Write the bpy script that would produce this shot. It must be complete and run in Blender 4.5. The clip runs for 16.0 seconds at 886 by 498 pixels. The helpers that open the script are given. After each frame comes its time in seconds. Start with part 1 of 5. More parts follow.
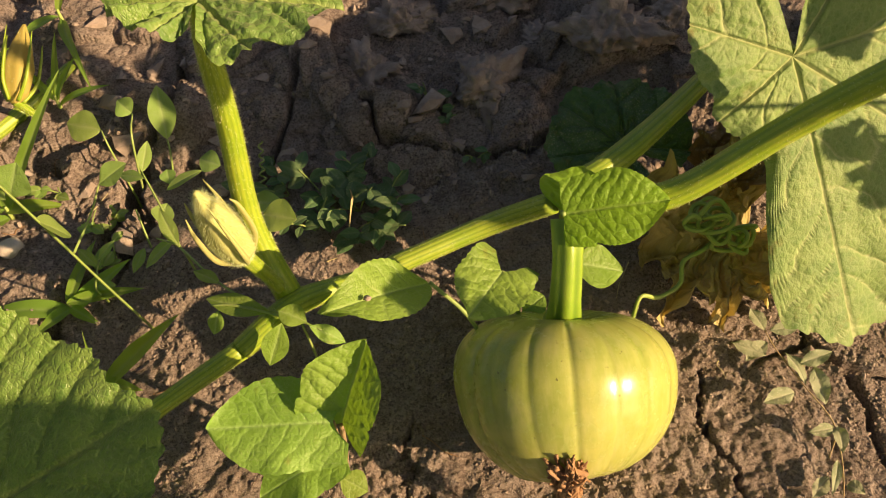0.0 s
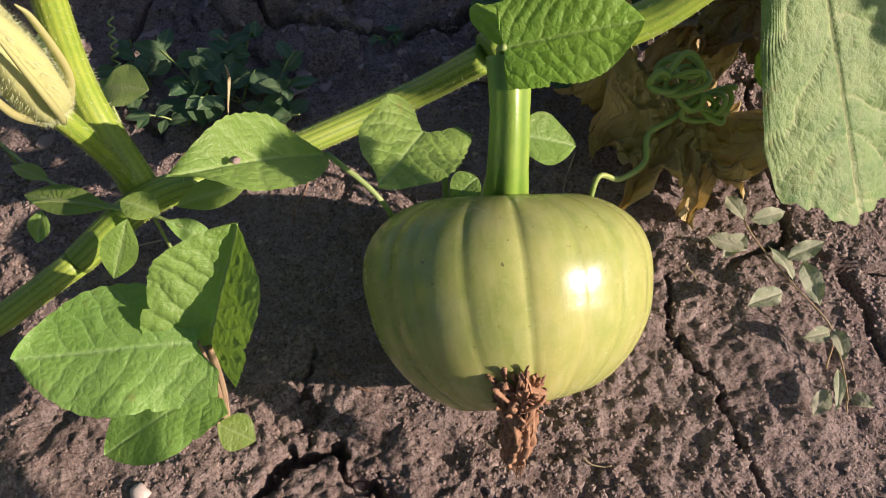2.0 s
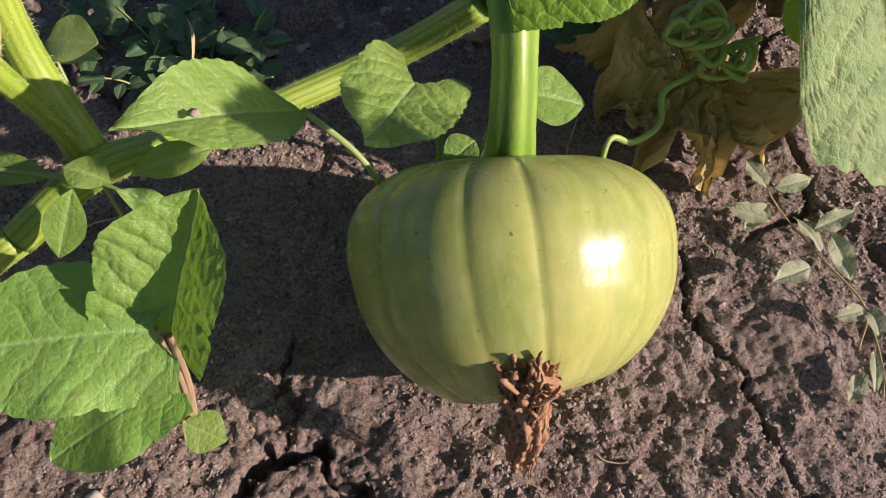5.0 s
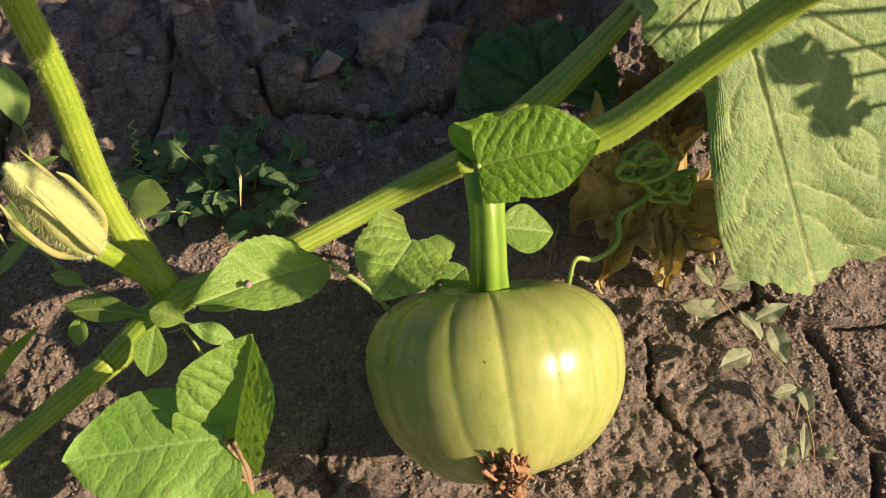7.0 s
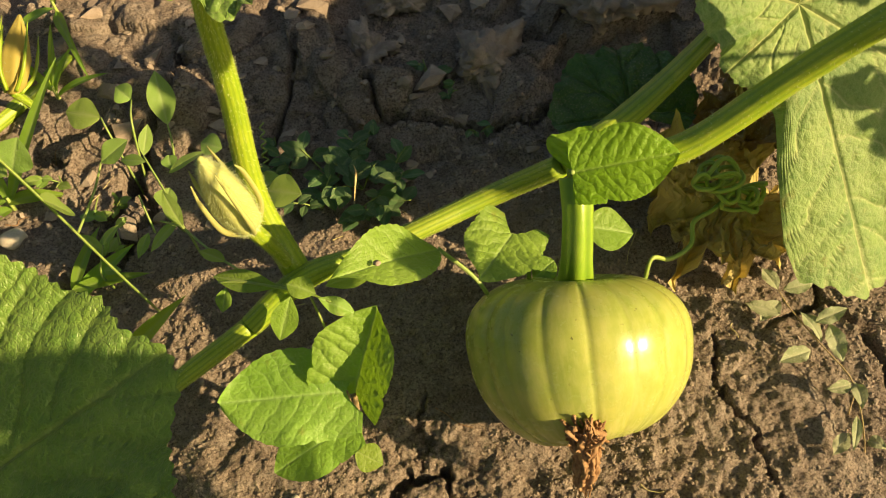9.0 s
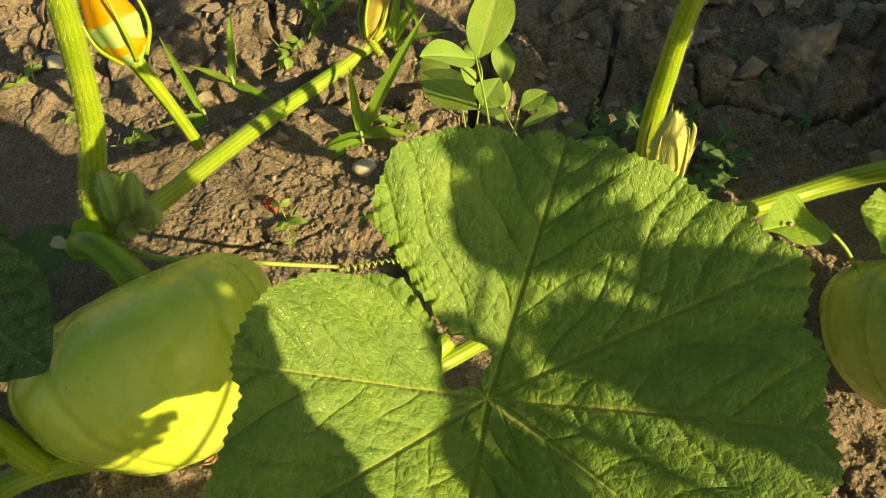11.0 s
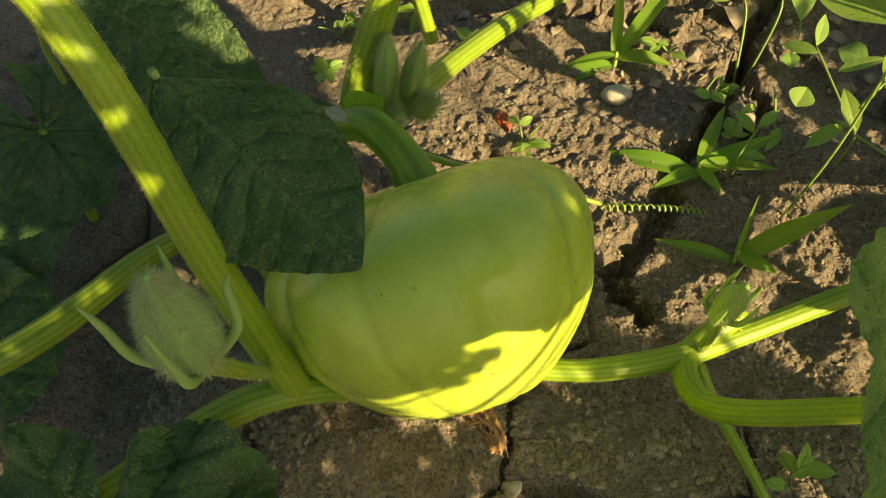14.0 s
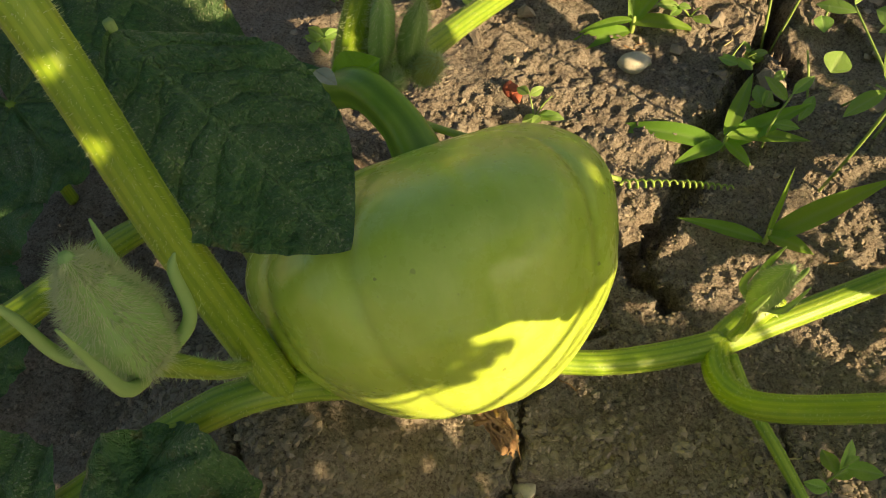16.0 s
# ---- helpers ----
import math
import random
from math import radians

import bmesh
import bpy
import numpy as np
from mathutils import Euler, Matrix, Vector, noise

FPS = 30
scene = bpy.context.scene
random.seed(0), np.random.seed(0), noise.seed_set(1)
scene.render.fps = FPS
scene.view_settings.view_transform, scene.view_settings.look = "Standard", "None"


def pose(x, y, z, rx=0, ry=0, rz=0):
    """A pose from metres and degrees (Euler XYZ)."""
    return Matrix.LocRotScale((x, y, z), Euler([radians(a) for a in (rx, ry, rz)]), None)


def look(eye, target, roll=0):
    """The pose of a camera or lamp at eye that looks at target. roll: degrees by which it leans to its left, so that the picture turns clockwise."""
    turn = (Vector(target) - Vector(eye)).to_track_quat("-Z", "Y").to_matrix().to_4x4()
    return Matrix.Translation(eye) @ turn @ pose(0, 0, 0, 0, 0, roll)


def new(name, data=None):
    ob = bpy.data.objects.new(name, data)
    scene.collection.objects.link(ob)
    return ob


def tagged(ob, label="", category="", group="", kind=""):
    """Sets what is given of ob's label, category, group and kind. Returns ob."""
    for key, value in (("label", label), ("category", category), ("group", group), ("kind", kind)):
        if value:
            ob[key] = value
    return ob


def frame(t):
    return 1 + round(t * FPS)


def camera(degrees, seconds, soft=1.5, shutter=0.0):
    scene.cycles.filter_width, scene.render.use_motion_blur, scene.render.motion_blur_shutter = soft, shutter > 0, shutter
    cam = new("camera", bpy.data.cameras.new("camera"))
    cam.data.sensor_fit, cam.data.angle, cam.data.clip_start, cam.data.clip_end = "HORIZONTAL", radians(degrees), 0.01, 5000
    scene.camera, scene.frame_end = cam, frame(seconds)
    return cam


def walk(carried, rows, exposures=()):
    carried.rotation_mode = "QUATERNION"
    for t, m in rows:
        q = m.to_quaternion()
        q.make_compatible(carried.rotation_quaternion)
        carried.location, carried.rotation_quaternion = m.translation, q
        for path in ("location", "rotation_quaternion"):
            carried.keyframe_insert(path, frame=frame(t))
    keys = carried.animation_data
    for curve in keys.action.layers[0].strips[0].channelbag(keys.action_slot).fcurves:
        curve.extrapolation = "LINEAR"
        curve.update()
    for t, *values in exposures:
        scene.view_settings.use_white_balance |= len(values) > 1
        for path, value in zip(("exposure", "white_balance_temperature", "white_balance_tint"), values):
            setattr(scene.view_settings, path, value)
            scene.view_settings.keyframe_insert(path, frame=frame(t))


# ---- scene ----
cam = camera(58.7, 16.0, 1.0)
PATH = [
    (0, (0.0937, 0.1068, 0.5826), (0.1232, 1.1900, -1.0990), -8.20),
    (0.5, (0.0922, 0.1000, 0.5410), (0.1840, 1.1560, -1.1550), -5.80),
    (1, (0.0912, 0.0990, 0.4920), (0.2540, 1.1180, -1.2220), -3.30),
    (1.5, (0.0942, 0.1180, 0.4650), (0.2900, 1.1400, -1.2430), -2.20),
    (2, (0.0922, 0.1258, 0.4410), (0.3160, 1.1270, -1.2760), -0.60),
    (2.5, (0.0910, 0.1270, 0.4240), (0.3490, 1.1180, -1.2930), 1.40),
    (3, (0.0882, 0.1330, 0.4100), (0.3510, 1.1070, -1.3170), 1.10),
    (3.5, (0.0892, 0.1390, 0.4060), (0.3620, 1.1170, -1.3170), 1.20),
    (3.7, (0.0890, 0.1410, 0.3990), (0.3650, 1.1120, -1.3270), 1.40),
    (5.8, (0.0921, 0.1465, 0.3941), (0.3368, 1.1118, -1.3404), 0.16),
    (6, (0.0941, 0.1453, 0.4115), (0.3238, 1.1221, -1.3185), -1.07),
    (6.5, (0.1042, 0.1385, 0.4692), (0.3064, 1.1481, -1.2453), -4.13),
    (7, (0.1118, 0.1340, 0.5062), (0.2973, 1.1708, -1.1940), -5.44),
    (7.5, (0.1128, 0.1286, 0.5138), (0.2545, 1.1813, -1.1808), -7.96),
    (8, (0.1192, 0.1289, 0.5273), (0.2185, 1.2024, -1.1572), -10.11),
    (8.2, (0.1240, 0.1232, 0.5290), (0.2188, 1.1998, -1.1538), -10.04),
    (10.3, (-0.0534, 0.0465, 0.6406), (-0.2013, 1.1356, -1.0303), -12.13),
    (10.5, (-0.0727, 0.0419, 0.6421), (-0.2384, 1.1312, -1.0270), -12.26),
    (11, (-0.1245, 0.0437, 0.6347), (-0.3364, 1.1239, -1.0351), -12.87),
    (11.5, (-0.1730, 0.0470, 0.6359), (-0.4418, 1.1242, -1.0276), -13.40),
    (12, (-0.2193, 0.0415, 0.6320), (-0.5195, 1.0855, -1.0472), -12.83),
    (12.5, (-0.2362, 0.0602, 0.6123), (-0.5578, 1.0859, -1.0743), -12.77),
    (13, (-0.2750, 0.0613, 0.5939), (-0.6243, 1.0834, -1.0893), -11.65),
    (13.5, (-0.3001, 0.0620, 0.5710), (-0.6486, 1.0647, -1.1241), -10.04),
    (14, (-0.3136, 0.0715, 0.5427), (-0.6297, 1.0607, -1.1666), -9.17),
    (14.5, (-0.3228, 0.0849, 0.5303), (-0.6198, 1.0805, -1.1787), -8.29),
    (15, (-0.3152, 0.1037, 0.5125), (-0.6222, 1.0826, -1.2043), -10.12),
    (15.5, (-0.3091, 0.1016, 0.5019), (-0.6192, 1.0687, -1.2210), -10.18),
    (16, (-0.3198, 0.0927, 0.4988), (-0.6480, 1.0499, -1.2264), -10.57),
]
EXPOSURES = [(0, 0.65, 7900, 18), (1, 0.58, 6900, 21), (2, 0.47, 5450, 30), (6, 0.46, 5400, 23), (7, 0.57, 6200, 17), (8, 0.60, 7200, 15), (10.3, 0.84, 9400, -13), (12, 0.78, 9700, -12), (14, 0.96, 8800, -11), (16, 0.96, 7700, -3)]
walk(cam, [(t, look(eye, target, roll)) for t, eye, target, roll in PATH], EXPOSURES)

# ---- sky and sun ----
SUN = Vector((0.775, -0.480, 0.415)).normalized()
world = bpy.data.worlds.new("sky")
scene.world = world
world.use_nodes = True
sky = world.node_tree.nodes.new("ShaderNodeTexSky")
sky.sky_type, sky.sun_disc = "NISHITA", False
sky.sun_elevation = math.asin(SUN.z)
sky.sun_rotation = math.atan2(SUN.x, SUN.y)
sky.dust_density = 2.0
world.node_tree.links.new(sky.outputs[0], world.node_tree.nodes["Background"].inputs[0])
world.node_tree.nodes["Background"].inputs[1].default_value = 0.050
sun = new("sun", bpy.data.lights.new("sun", "SUN"))
sun.data.energy, sun.data.angle, sun.data.color = 5.5, radians(0.6), (1.0, 0.76, 0.47)
sun.matrix_world = look(SUN * 10, (0, 0, 0))


# ---- materials ----
def shade(name, build):
    m = bpy.data.materials.new(name)
    m.use_nodes = True
    nt = m.node_tree
    build(nt, nt.nodes["Principled BSDF"], nt.nodes["Material Output"])
    return m


def node(nt, kind, **values):
    n = nt.nodes.new(kind)
    for key, value in values.items():
        key = key.replace("_", " ")
        if key in n.inputs:
            if isinstance(value, bpy.types.NodeSocket):
                nt.links.new(value, n.inputs[key])
            else:
                n.inputs[key].default_value = value
    return n


def noise_tex(nt, scale, detail=4.0, rough=0.55, vector=None, distortion=0.0):
    n = node(nt, "ShaderNodeTexNoise", Scale=scale, Detail=detail, Roughness=rough, Distortion=distortion)
    nt.links.new(vector or node(nt, "ShaderNodeTexCoord").outputs["Object"], n.inputs["Vector"])
    return n.outputs["Fac"]


def ramp(nt, fac, low, high, a=0.0, b=1.0):
    n = nt.nodes.new("ShaderNodeMapRange")
    n.inputs["From Min"].default_value, n.inputs["From Max"].default_value = low, high
    n.inputs["To Min"].default_value, n.inputs["To Max"].default_value = a, b
    nt.links.new(fac, n.inputs["Value"])
    return n.outputs["Result"]


def mix(nt, fac, a, b):
    n = nt.nodes.new("ShaderNodeMix")
    n.data_type = "RGBA"
    for sock, value in ((n.inputs[0], fac), (n.inputs[6], a), (n.inputs[7], b)):
        if isinstance(value, bpy.types.NodeSocket):
            nt.links.new(value, sock)
        elif isinstance(value, tuple):
            sock.default_value = (*value, 1.0)
        else:
            sock.default_value = value
    return n.outputs[2]


def math_node(nt, op, a, b):
    n = nt.nodes.new("ShaderNodeMath")
    n.operation = op
    for sock, value in ((n.inputs[0], a), (n.inputs[1], b)):
        if isinstance(value, bpy.types.NodeSocket):
            nt.links.new(value, sock)
        else:
            sock.default_value = value
    return n.outputs[0]


def bump(nt, height, strength, distance, normal=None):
    n = node(nt, "ShaderNodeBump", Strength=strength, Distance=distance, Height=height)
    if normal:
        nt.links.new(normal, n.inputs["Normal"])
    return n.outputs["Normal"]


def attribute(nt, name):
    n = nt.nodes.new("ShaderNodeAttribute")
    n.attribute_name = name
    return n


def leaf_material(name, dark, light, vein, glow, trans=0.4, dust=0.25, rough=0.5, brown=0.0, net=260.0, relief=0.5, downy=0.0):
    def build(nt, bsdf, out):
        co = attribute(nt, "flat").outputs["Vector"]
        rnd = node(nt, "ShaderNodeObjectInfo").outputs["Random"]
        colour = mix(nt, ramp(nt, noise_tex(nt, 30.0, 4.0, 0.6, co), 0.3, 0.7), dark, light)
        cells = node(nt, "ShaderNodeTexVoronoi", Scale=net)
        cells.feature = "DISTANCE_TO_EDGE"
        wob = node(nt, "ShaderNodeVectorMath")
        wob.operation = "ADD"
        warp = node(nt, "ShaderNodeTexNoise", Scale=110.0, Detail=3.0)
        nt.links.new(co, warp.inputs["Vector"])
        small = node(nt, "ShaderNodeVectorMath")
        small.operation = "SCALE"
        small.inputs["Scale"].default_value = 0.0035
        nt.links.new(warp.outputs["Color"], small.inputs[0])
        nt.links.new(co, wob.inputs[0])
        nt.links.new(small.outputs[0], wob.inputs[1])
        nt.links.new(wob.outputs[0], cells.inputs["Vector"])
        edge = ramp(nt, cells.outputs["Distance"], 0.0, 0.26, 1.0, 0.0)
        fine = node(nt, "ShaderNodeTexVoronoi", Scale=net * 3.1)
        fine.feature = "DISTANCE_TO_EDGE"
        nt.links.new(wob.outputs[0], fine.inputs["Vector"])
        mesh = ramp(nt, fine.outputs["Distance"], 0.0, 0.22, 1.0, 0.0)
        v = attribute(nt, "vein").outputs["Fac"]
        colour = mix(nt, math_node(nt, "MULTIPLY", mesh, 0.14), colour, vein)
        colour = mix(nt, math_node(nt, "MULTIPLY", edge, 0.13), colour, vein)
        colour = mix(nt, math_node(nt, "MULTIPLY", v, 0.8), colour, vein)
        if brown:
            rim = attribute(nt, "rim").outputs["Fac"]
            burnt = math_node(nt, "MULTIPLY", ramp(nt, noise_tex(nt, 55.0, 5.0, 0.65, co), 0.62 - 0.3 * brown, 0.70), ramp(nt, rim, 0.55, 1.0, 0.25, 1.0))
            colour = mix(nt, math_node(nt, "MULTIPLY", burnt, 0.8), colour, (0.23, 0.15, 0.05))
        if dust:
            grit = ramp(nt, noise_tex(nt, 800.0, 1.0, 0.4, co), 0.60, 0.68)
            patch = ramp(nt, noise_tex(nt, 22.0, 4.0, 0.6, co), 0.38, 0.7)
            colour = mix(nt, math_node(nt, "MULTIPLY", math_node(nt, "MULTIPLY", grit, patch), dust * 2.4), colour, (0.58, 0.56, 0.45))
            colour = mix(nt, math_node(nt, "MULTIPLY", patch, dust * 0.7), colour, (0.36, 0.40, 0.26))
        hue = node(nt, "ShaderNodeHueSaturation", Color=colour)
        nt.links.new(ramp(nt, rnd, 0.0, 1.0, 0.485, 0.512), hue.inputs["Hue"])
        nt.links.new(ramp(nt, rnd, 0.0, 1.0, 0.88, 1.12), hue.inputs["Value"])
        nt.links.new(hue.outputs[0], bsdf.inputs["Base Color"])
        bsdf.inputs["Roughness"].default_value = rough
        bsdf.inputs["Specular IOR Level"].default_value = 0.35
        bsdf.inputs["Sheen Weight"].default_value = downy
        bsdf.inputs["Sheen Roughness"].default_value = 0.45
        bsdf.inputs["Sheen Tint"].default_value = (1.0, 0.95, 0.66, 1.0)
        normal = bump(nt, v, relief * 0.8, -0.0016)
        normal = bump(nt, edge, relief * 0.55, -0.0009, normal)
        normal = bump(nt, mesh, relief * 0.6, -0.0004, normal)
        normal = bump(nt, noise_tex(nt, 420.0, 3.0, 0.6, co), relief * 0.5, 0.0004, normal)
        nt.links.new(normal, bsdf.inputs["Normal"])
        thin = node(nt, "ShaderNodeBsdfTranslucent")
        nt.links.new(mix(nt, math_node(nt, "MULTIPLY", v, 0.5), glow, vein), thin.inputs["Color"])
        nt.links.new(normal, thin.inputs["Normal"])
        blend = node(nt, "ShaderNodeMixShader", Fac=trans)
        nt.links.new(bsdf.outputs[0], blend.inputs[1])
        nt.links.new(thin.outputs[0], blend.inputs[2])
        nt.links.new(blend.outputs[0], out.inputs["Surface"])
    return shade(name, build)


def stem_material(name, low, high, groove, rough=0.45, speck=0.0):
    def build(nt, bsdf, out):
        r = attribute(nt, "ridge").outputs["Fac"]
        colour = mix(nt, ramp(nt, noise_tex(nt, 45.0, 3.0), 0.3, 0.7), low, high)
        colour = mix(nt, ramp(nt, r, 0.0, 0.55, 0.7, 0.0), colour, groove)
        if speck:
            colour = mix(nt, math_node(nt, "MULTIPLY", ramp(nt, noise_tex(nt, 700.0, 2.0), 0.63, 0.72), speck), colour, (0.5, 0.5, 0.32))
        nt.links.new(colour, bsdf.inputs["Base Color"])
        bsdf.inputs["Roughness"].default_value = rough
        bsdf.inputs["Subsurface Weight"].default_value = 0.12
        bsdf.inputs["Subsurface Scale"].default_value = 0.004
        bsdf.inputs["Subsurface Radius"].default_value = (0.6, 1.0, 0.2)
        nt.links.new(bump(nt, noise_tex(nt, 500.0, 3.0), 0.35, 0.0006), bsdf.inputs["Normal"])
    return shade(name, build)


def plain_material(name, a, b, scale, rough=0.8, strength=0.4, height=0.001, fine=8.0):
    def build(nt, bsdf, out):
        broad = noise_tex(nt, scale, 5.0, 0.6)
        grain = noise_tex(nt, scale * fine, 4.0, 0.6)
        colour = mix(nt, ramp(nt, broad, 0.3, 0.7), a, b)
        colour = mix(nt, ramp(nt, grain, 0.45, 0.8, 0.0, 0.45), colour, tuple(c * 0.45 for c in a))
        nt.links.new(colour, bsdf.inputs["Base Color"])
        bsdf.inputs["Roughness"].default_value = rough
        nt.links.new(bump(nt, grain, strength, height), bsdf.inputs["Normal"])
    return shade(name, build)


def soil(nt, bsdf, out):
    co = node(nt, "ShaderNodeTexCoord").outputs["Object"]
    broad = noise_tex(nt, 7.0, 6.0, 0.6, co)
    mid = noise_tex(nt, 60.0, 6.0, 0.65, co)
    grain = noise_tex(nt, 420.0, 5.0, 0.7, co)
    colour = mix(nt, ramp(nt, broad, 0.35, 0.68), (0.272, 0.211, 0.182), (0.410, 0.338, 0.302))
    colour = mix(nt, ramp(nt, mid, 0.42, 0.75, 0.0, 0.8), colour, (0.53, 0.460, 0.415))
    colour = mix(nt, ramp(nt, grain, 0.34, 0.55, 0.85, 0.0), colour, (0.075, 0.054, 0.042))
    colour = mix(nt, ramp(nt, noise_tex(nt, 900.0, 2.0, 0.5, co), 0.60, 0.70, 0.0, 0.7), colour, (0.56, 0.50, 0.45))
    colour = mix(nt, ramp(nt, noise_tex(nt, 260.0, 3.0, 0.6, co), 0.56, 0.66, 0.0, 0.45), colour, (0.50, 0.44, 0.40))
    nt.links.new(colour, bsdf.inputs["Base Color"])
    bsdf.inputs["Roughness"].default_value = 0.95
    bsdf.inputs["Specular IOR Level"].default_value = 0.15
    normal = bump(nt, mid, 0.6, 0.005)
    normal = bump(nt, noise_tex(nt, 190.0, 5.0, 0.72, co), 0.8, 0.0042, normal)
    normal = bump(nt, grain, 1.0, 0.0034, normal)
    normal = bump(nt, noise_tex(nt, 1300.0, 3.0, 0.7, co), 0.8, 0.0010, normal)
    nt.links.new(normal, bsdf.inputs["Normal"])


def rind_material(name, pale, deep, stripe, rough, lanes=0.6, coat=0.0):
    def build(nt, bsdf, out):
        lane = attribute(nt, "lane").outputs["Vector"]
        groove = attribute(nt, "groove").outputs["Fac"]
        end = attribute(nt, "end").outputs["Fac"]
        streak = noise_tex(nt, 0.55, 4.0, 0.55, lane, 0.3)
        fleck = noise_tex(nt, 3.2, 5.0, 0.65, lane)
        colour = mix(nt, ramp(nt, streak, 0.36, 0.64, 0.0, lanes), pale, deep)
        colour = mix(nt, ramp(nt, noise_tex(nt, 15.0, 6.0, 0.68), 0.44, 0.60, 0.0, 0.65), colour, deep)
        colour = mix(nt, math_node(nt, "MULTIPLY", ramp(nt, fleck, 0.46, 0.62), ramp(nt, end, 0.0, 0.6, 0.22, 0.5)), colour, stripe)
        colour = mix(nt, ramp(nt, groove, 0.2, 0.9, 0.0, 0.45), colour, tuple(c * 0.62 for c in deep))
        bloom = noise_tex(nt, 34.0, 6.0, 0.65)
        colour = mix(nt, ramp(nt, bloom, 0.45, 0.75, 0.0, 0.3), colour, tuple(min(1.0, c * 1.2 + 0.03) for c in pale))
        spot = ramp(nt, noise_tex(nt, 260.0, 1.0, 0.3), 0.74, 0.78, 0.0, 0.75)
        colour = mix(nt, math_node(nt, "MULTIPLY", spot, ramp(nt, noise_tex(nt, 16.0, 3.0), 0.45, 0.60)), colour, (0.09, 0.09, 0.03))
        nt.links.new(colour, bsdf.inputs["Base Color"])
        nt.links.new(ramp(nt, noise_tex(nt, 60.0, 5.0, 0.65), 0.3, 0.7, rough * 0.75, rough * 1.3), bsdf.inputs["Roughness"])
        bsdf.inputs["Coat Weight"].default_value = coat
        bsdf.inputs["Coat Roughness"].default_value = 0.25
        bsdf.inputs["Subsurface Weight"].default_value = 0.10
        bsdf.inputs["Subsurface Scale"].default_value = 0.006
        bsdf.inputs["Subsurface Radius"].default_value = (0.8, 1.0, 0.25)
        normal = bump(nt, noise_tex(nt, 120.0, 3.0), 0.10, 0.0012)
        normal = bump(nt, noise_tex(nt, 700.0, 3.0), 0.10, 0.0003, normal)
        nt.links.new(bump(nt, fleck, 0.07, 0.0014, normal), bsdf.inputs["Normal"])
    return shade(name, build)


SOIL = shade("dry cracked soil", soil)
CLOD = plain_material("soil clod", (0.272, 0.208, 0.174), (0.445, 0.374, 0.326), 55.0, 0.95, 0.8, 0.002)
PEBBLE = plain_material("pale pebble", (0.52, 0.47, 0.41), (0.66, 0.60, 0.53), 60.0, 0.7, 0.2, 0.0006)
REDCLAY = plain_material("red brick crumb", (0.36, 0.07, 0.045), (0.46, 0.13, 0.08), 150.0, 0.8)
DRY = plain_material("dry brown plant", (0.24, 0.125, 0.062), (0.48, 0.30, 0.17), 140.0, 0.8, 0.7, 0.001)
STRAW = plain_material("pale straw", (0.50, 0.42, 0.22), (0.62, 0.56, 0.33), 120.0, 0.7)
HUSK = leaf_material("withered yellow leaf", (0.58, 0.49, 0.18), (0.74, 0.65, 0.34), (0.50, 0.40, 0.14), (0.40, 0.28, 0.06), 0.3, 0.35, 0.7, 0.5, 200.0, 0.9)
STRAWLEAF = leaf_material("bleached leaf scrap", (0.52, 0.53, 0.44), (0.64, 0.64, 0.56), (0.5, 0.48, 0.36), (0.4, 0.4, 0.3), 0.2, 0.2, 0.7)
BROWNLEAF = leaf_material("dead brown leaf", (0.26, 0.165, 0.08), (0.48, 0.34, 0.16), (0.2, 0.12, 0.05), (0.20, 0.11, 0.03), 0.25, 0.35, 0.75, 0.0, 200.0, 0.9)
SQUASH = leaf_material("squash leaf", (0.050, 0.158, 0.036), (0.165, 0.300, 0.050), (0.36, 0.46, 0.15), (0.24, 0.42, 0.02), 0.22, 0.10, 0.38, 0.0, 230.0, 0.8, 0.22)
YOUNG = leaf_material("fresh squash leaf", (0.16, 0.36, 0.03), (0.23, 0.46, 0.05), (0.36, 0.56, 0.13), (0.46, 0.72, 0.03), 0.45, 0.04, 0.42)
DUSTY = leaf_material("dusty old squash leaf", (0.060, 0.20, 0.045), (0.23, 0.39, 0.115), (0.54, 0.62, 0.32), (0.24, 0.42, 0.05), 0.25, 0.13, 0.55, 0.15, 200.0, 0.5)
# darker copy of the squash leaf: shade is put into its colour
SHADELEAF = leaf_material("shade-darkened squash leaf", (0.020, 0.085, 0.034), (0.075, 0.195, 0.062), (0.19, 0.33, 0.13), (0.06, 0.20, 0.02), 0.16, 0.30, 0.34, 0.12, 240.0, 1.3)
WEED = leaf_material("weed leaf", (0.22, 0.40, 0.09), (0.31, 0.49, 0.13), (0.40, 0.55, 0.20), (0.42, 0.66, 0.06), 0.40, 0.12, 0.45, 0.0, 420.0, 0.3)
PALEWEED = leaf_material("pale broad weed leaf", (0.145, 0.285, 0.035), (0.235, 0.400, 0.070), (0.34, 0.52, 0.17), (0.34, 0.60, 0.04), 0.30, 0.10, 0.42, 0.06, 260.0, 0.38)
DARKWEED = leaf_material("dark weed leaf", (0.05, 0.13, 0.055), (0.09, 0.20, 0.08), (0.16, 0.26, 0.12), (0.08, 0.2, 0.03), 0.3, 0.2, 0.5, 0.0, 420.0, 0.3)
GREYWEED = leaf_material("dust covered weed leaf", (0.20, 0.28, 0.14), (0.42, 0.45, 0.32), (0.48, 0.50, 0.36), (0.25, 0.33, 0.1), 0.25, 0.8, 0.7, 0.15, 420.0, 0.4)
GRASS = leaf_material("grass blade", (0.16, 0.34, 0.04), (0.24, 0.45, 0.07), (0.32, 0.50, 0.14), (0.42, 0.66, 0.05), 0.45, 0.05, 0.4, 0.0, 500.0, 0.2)
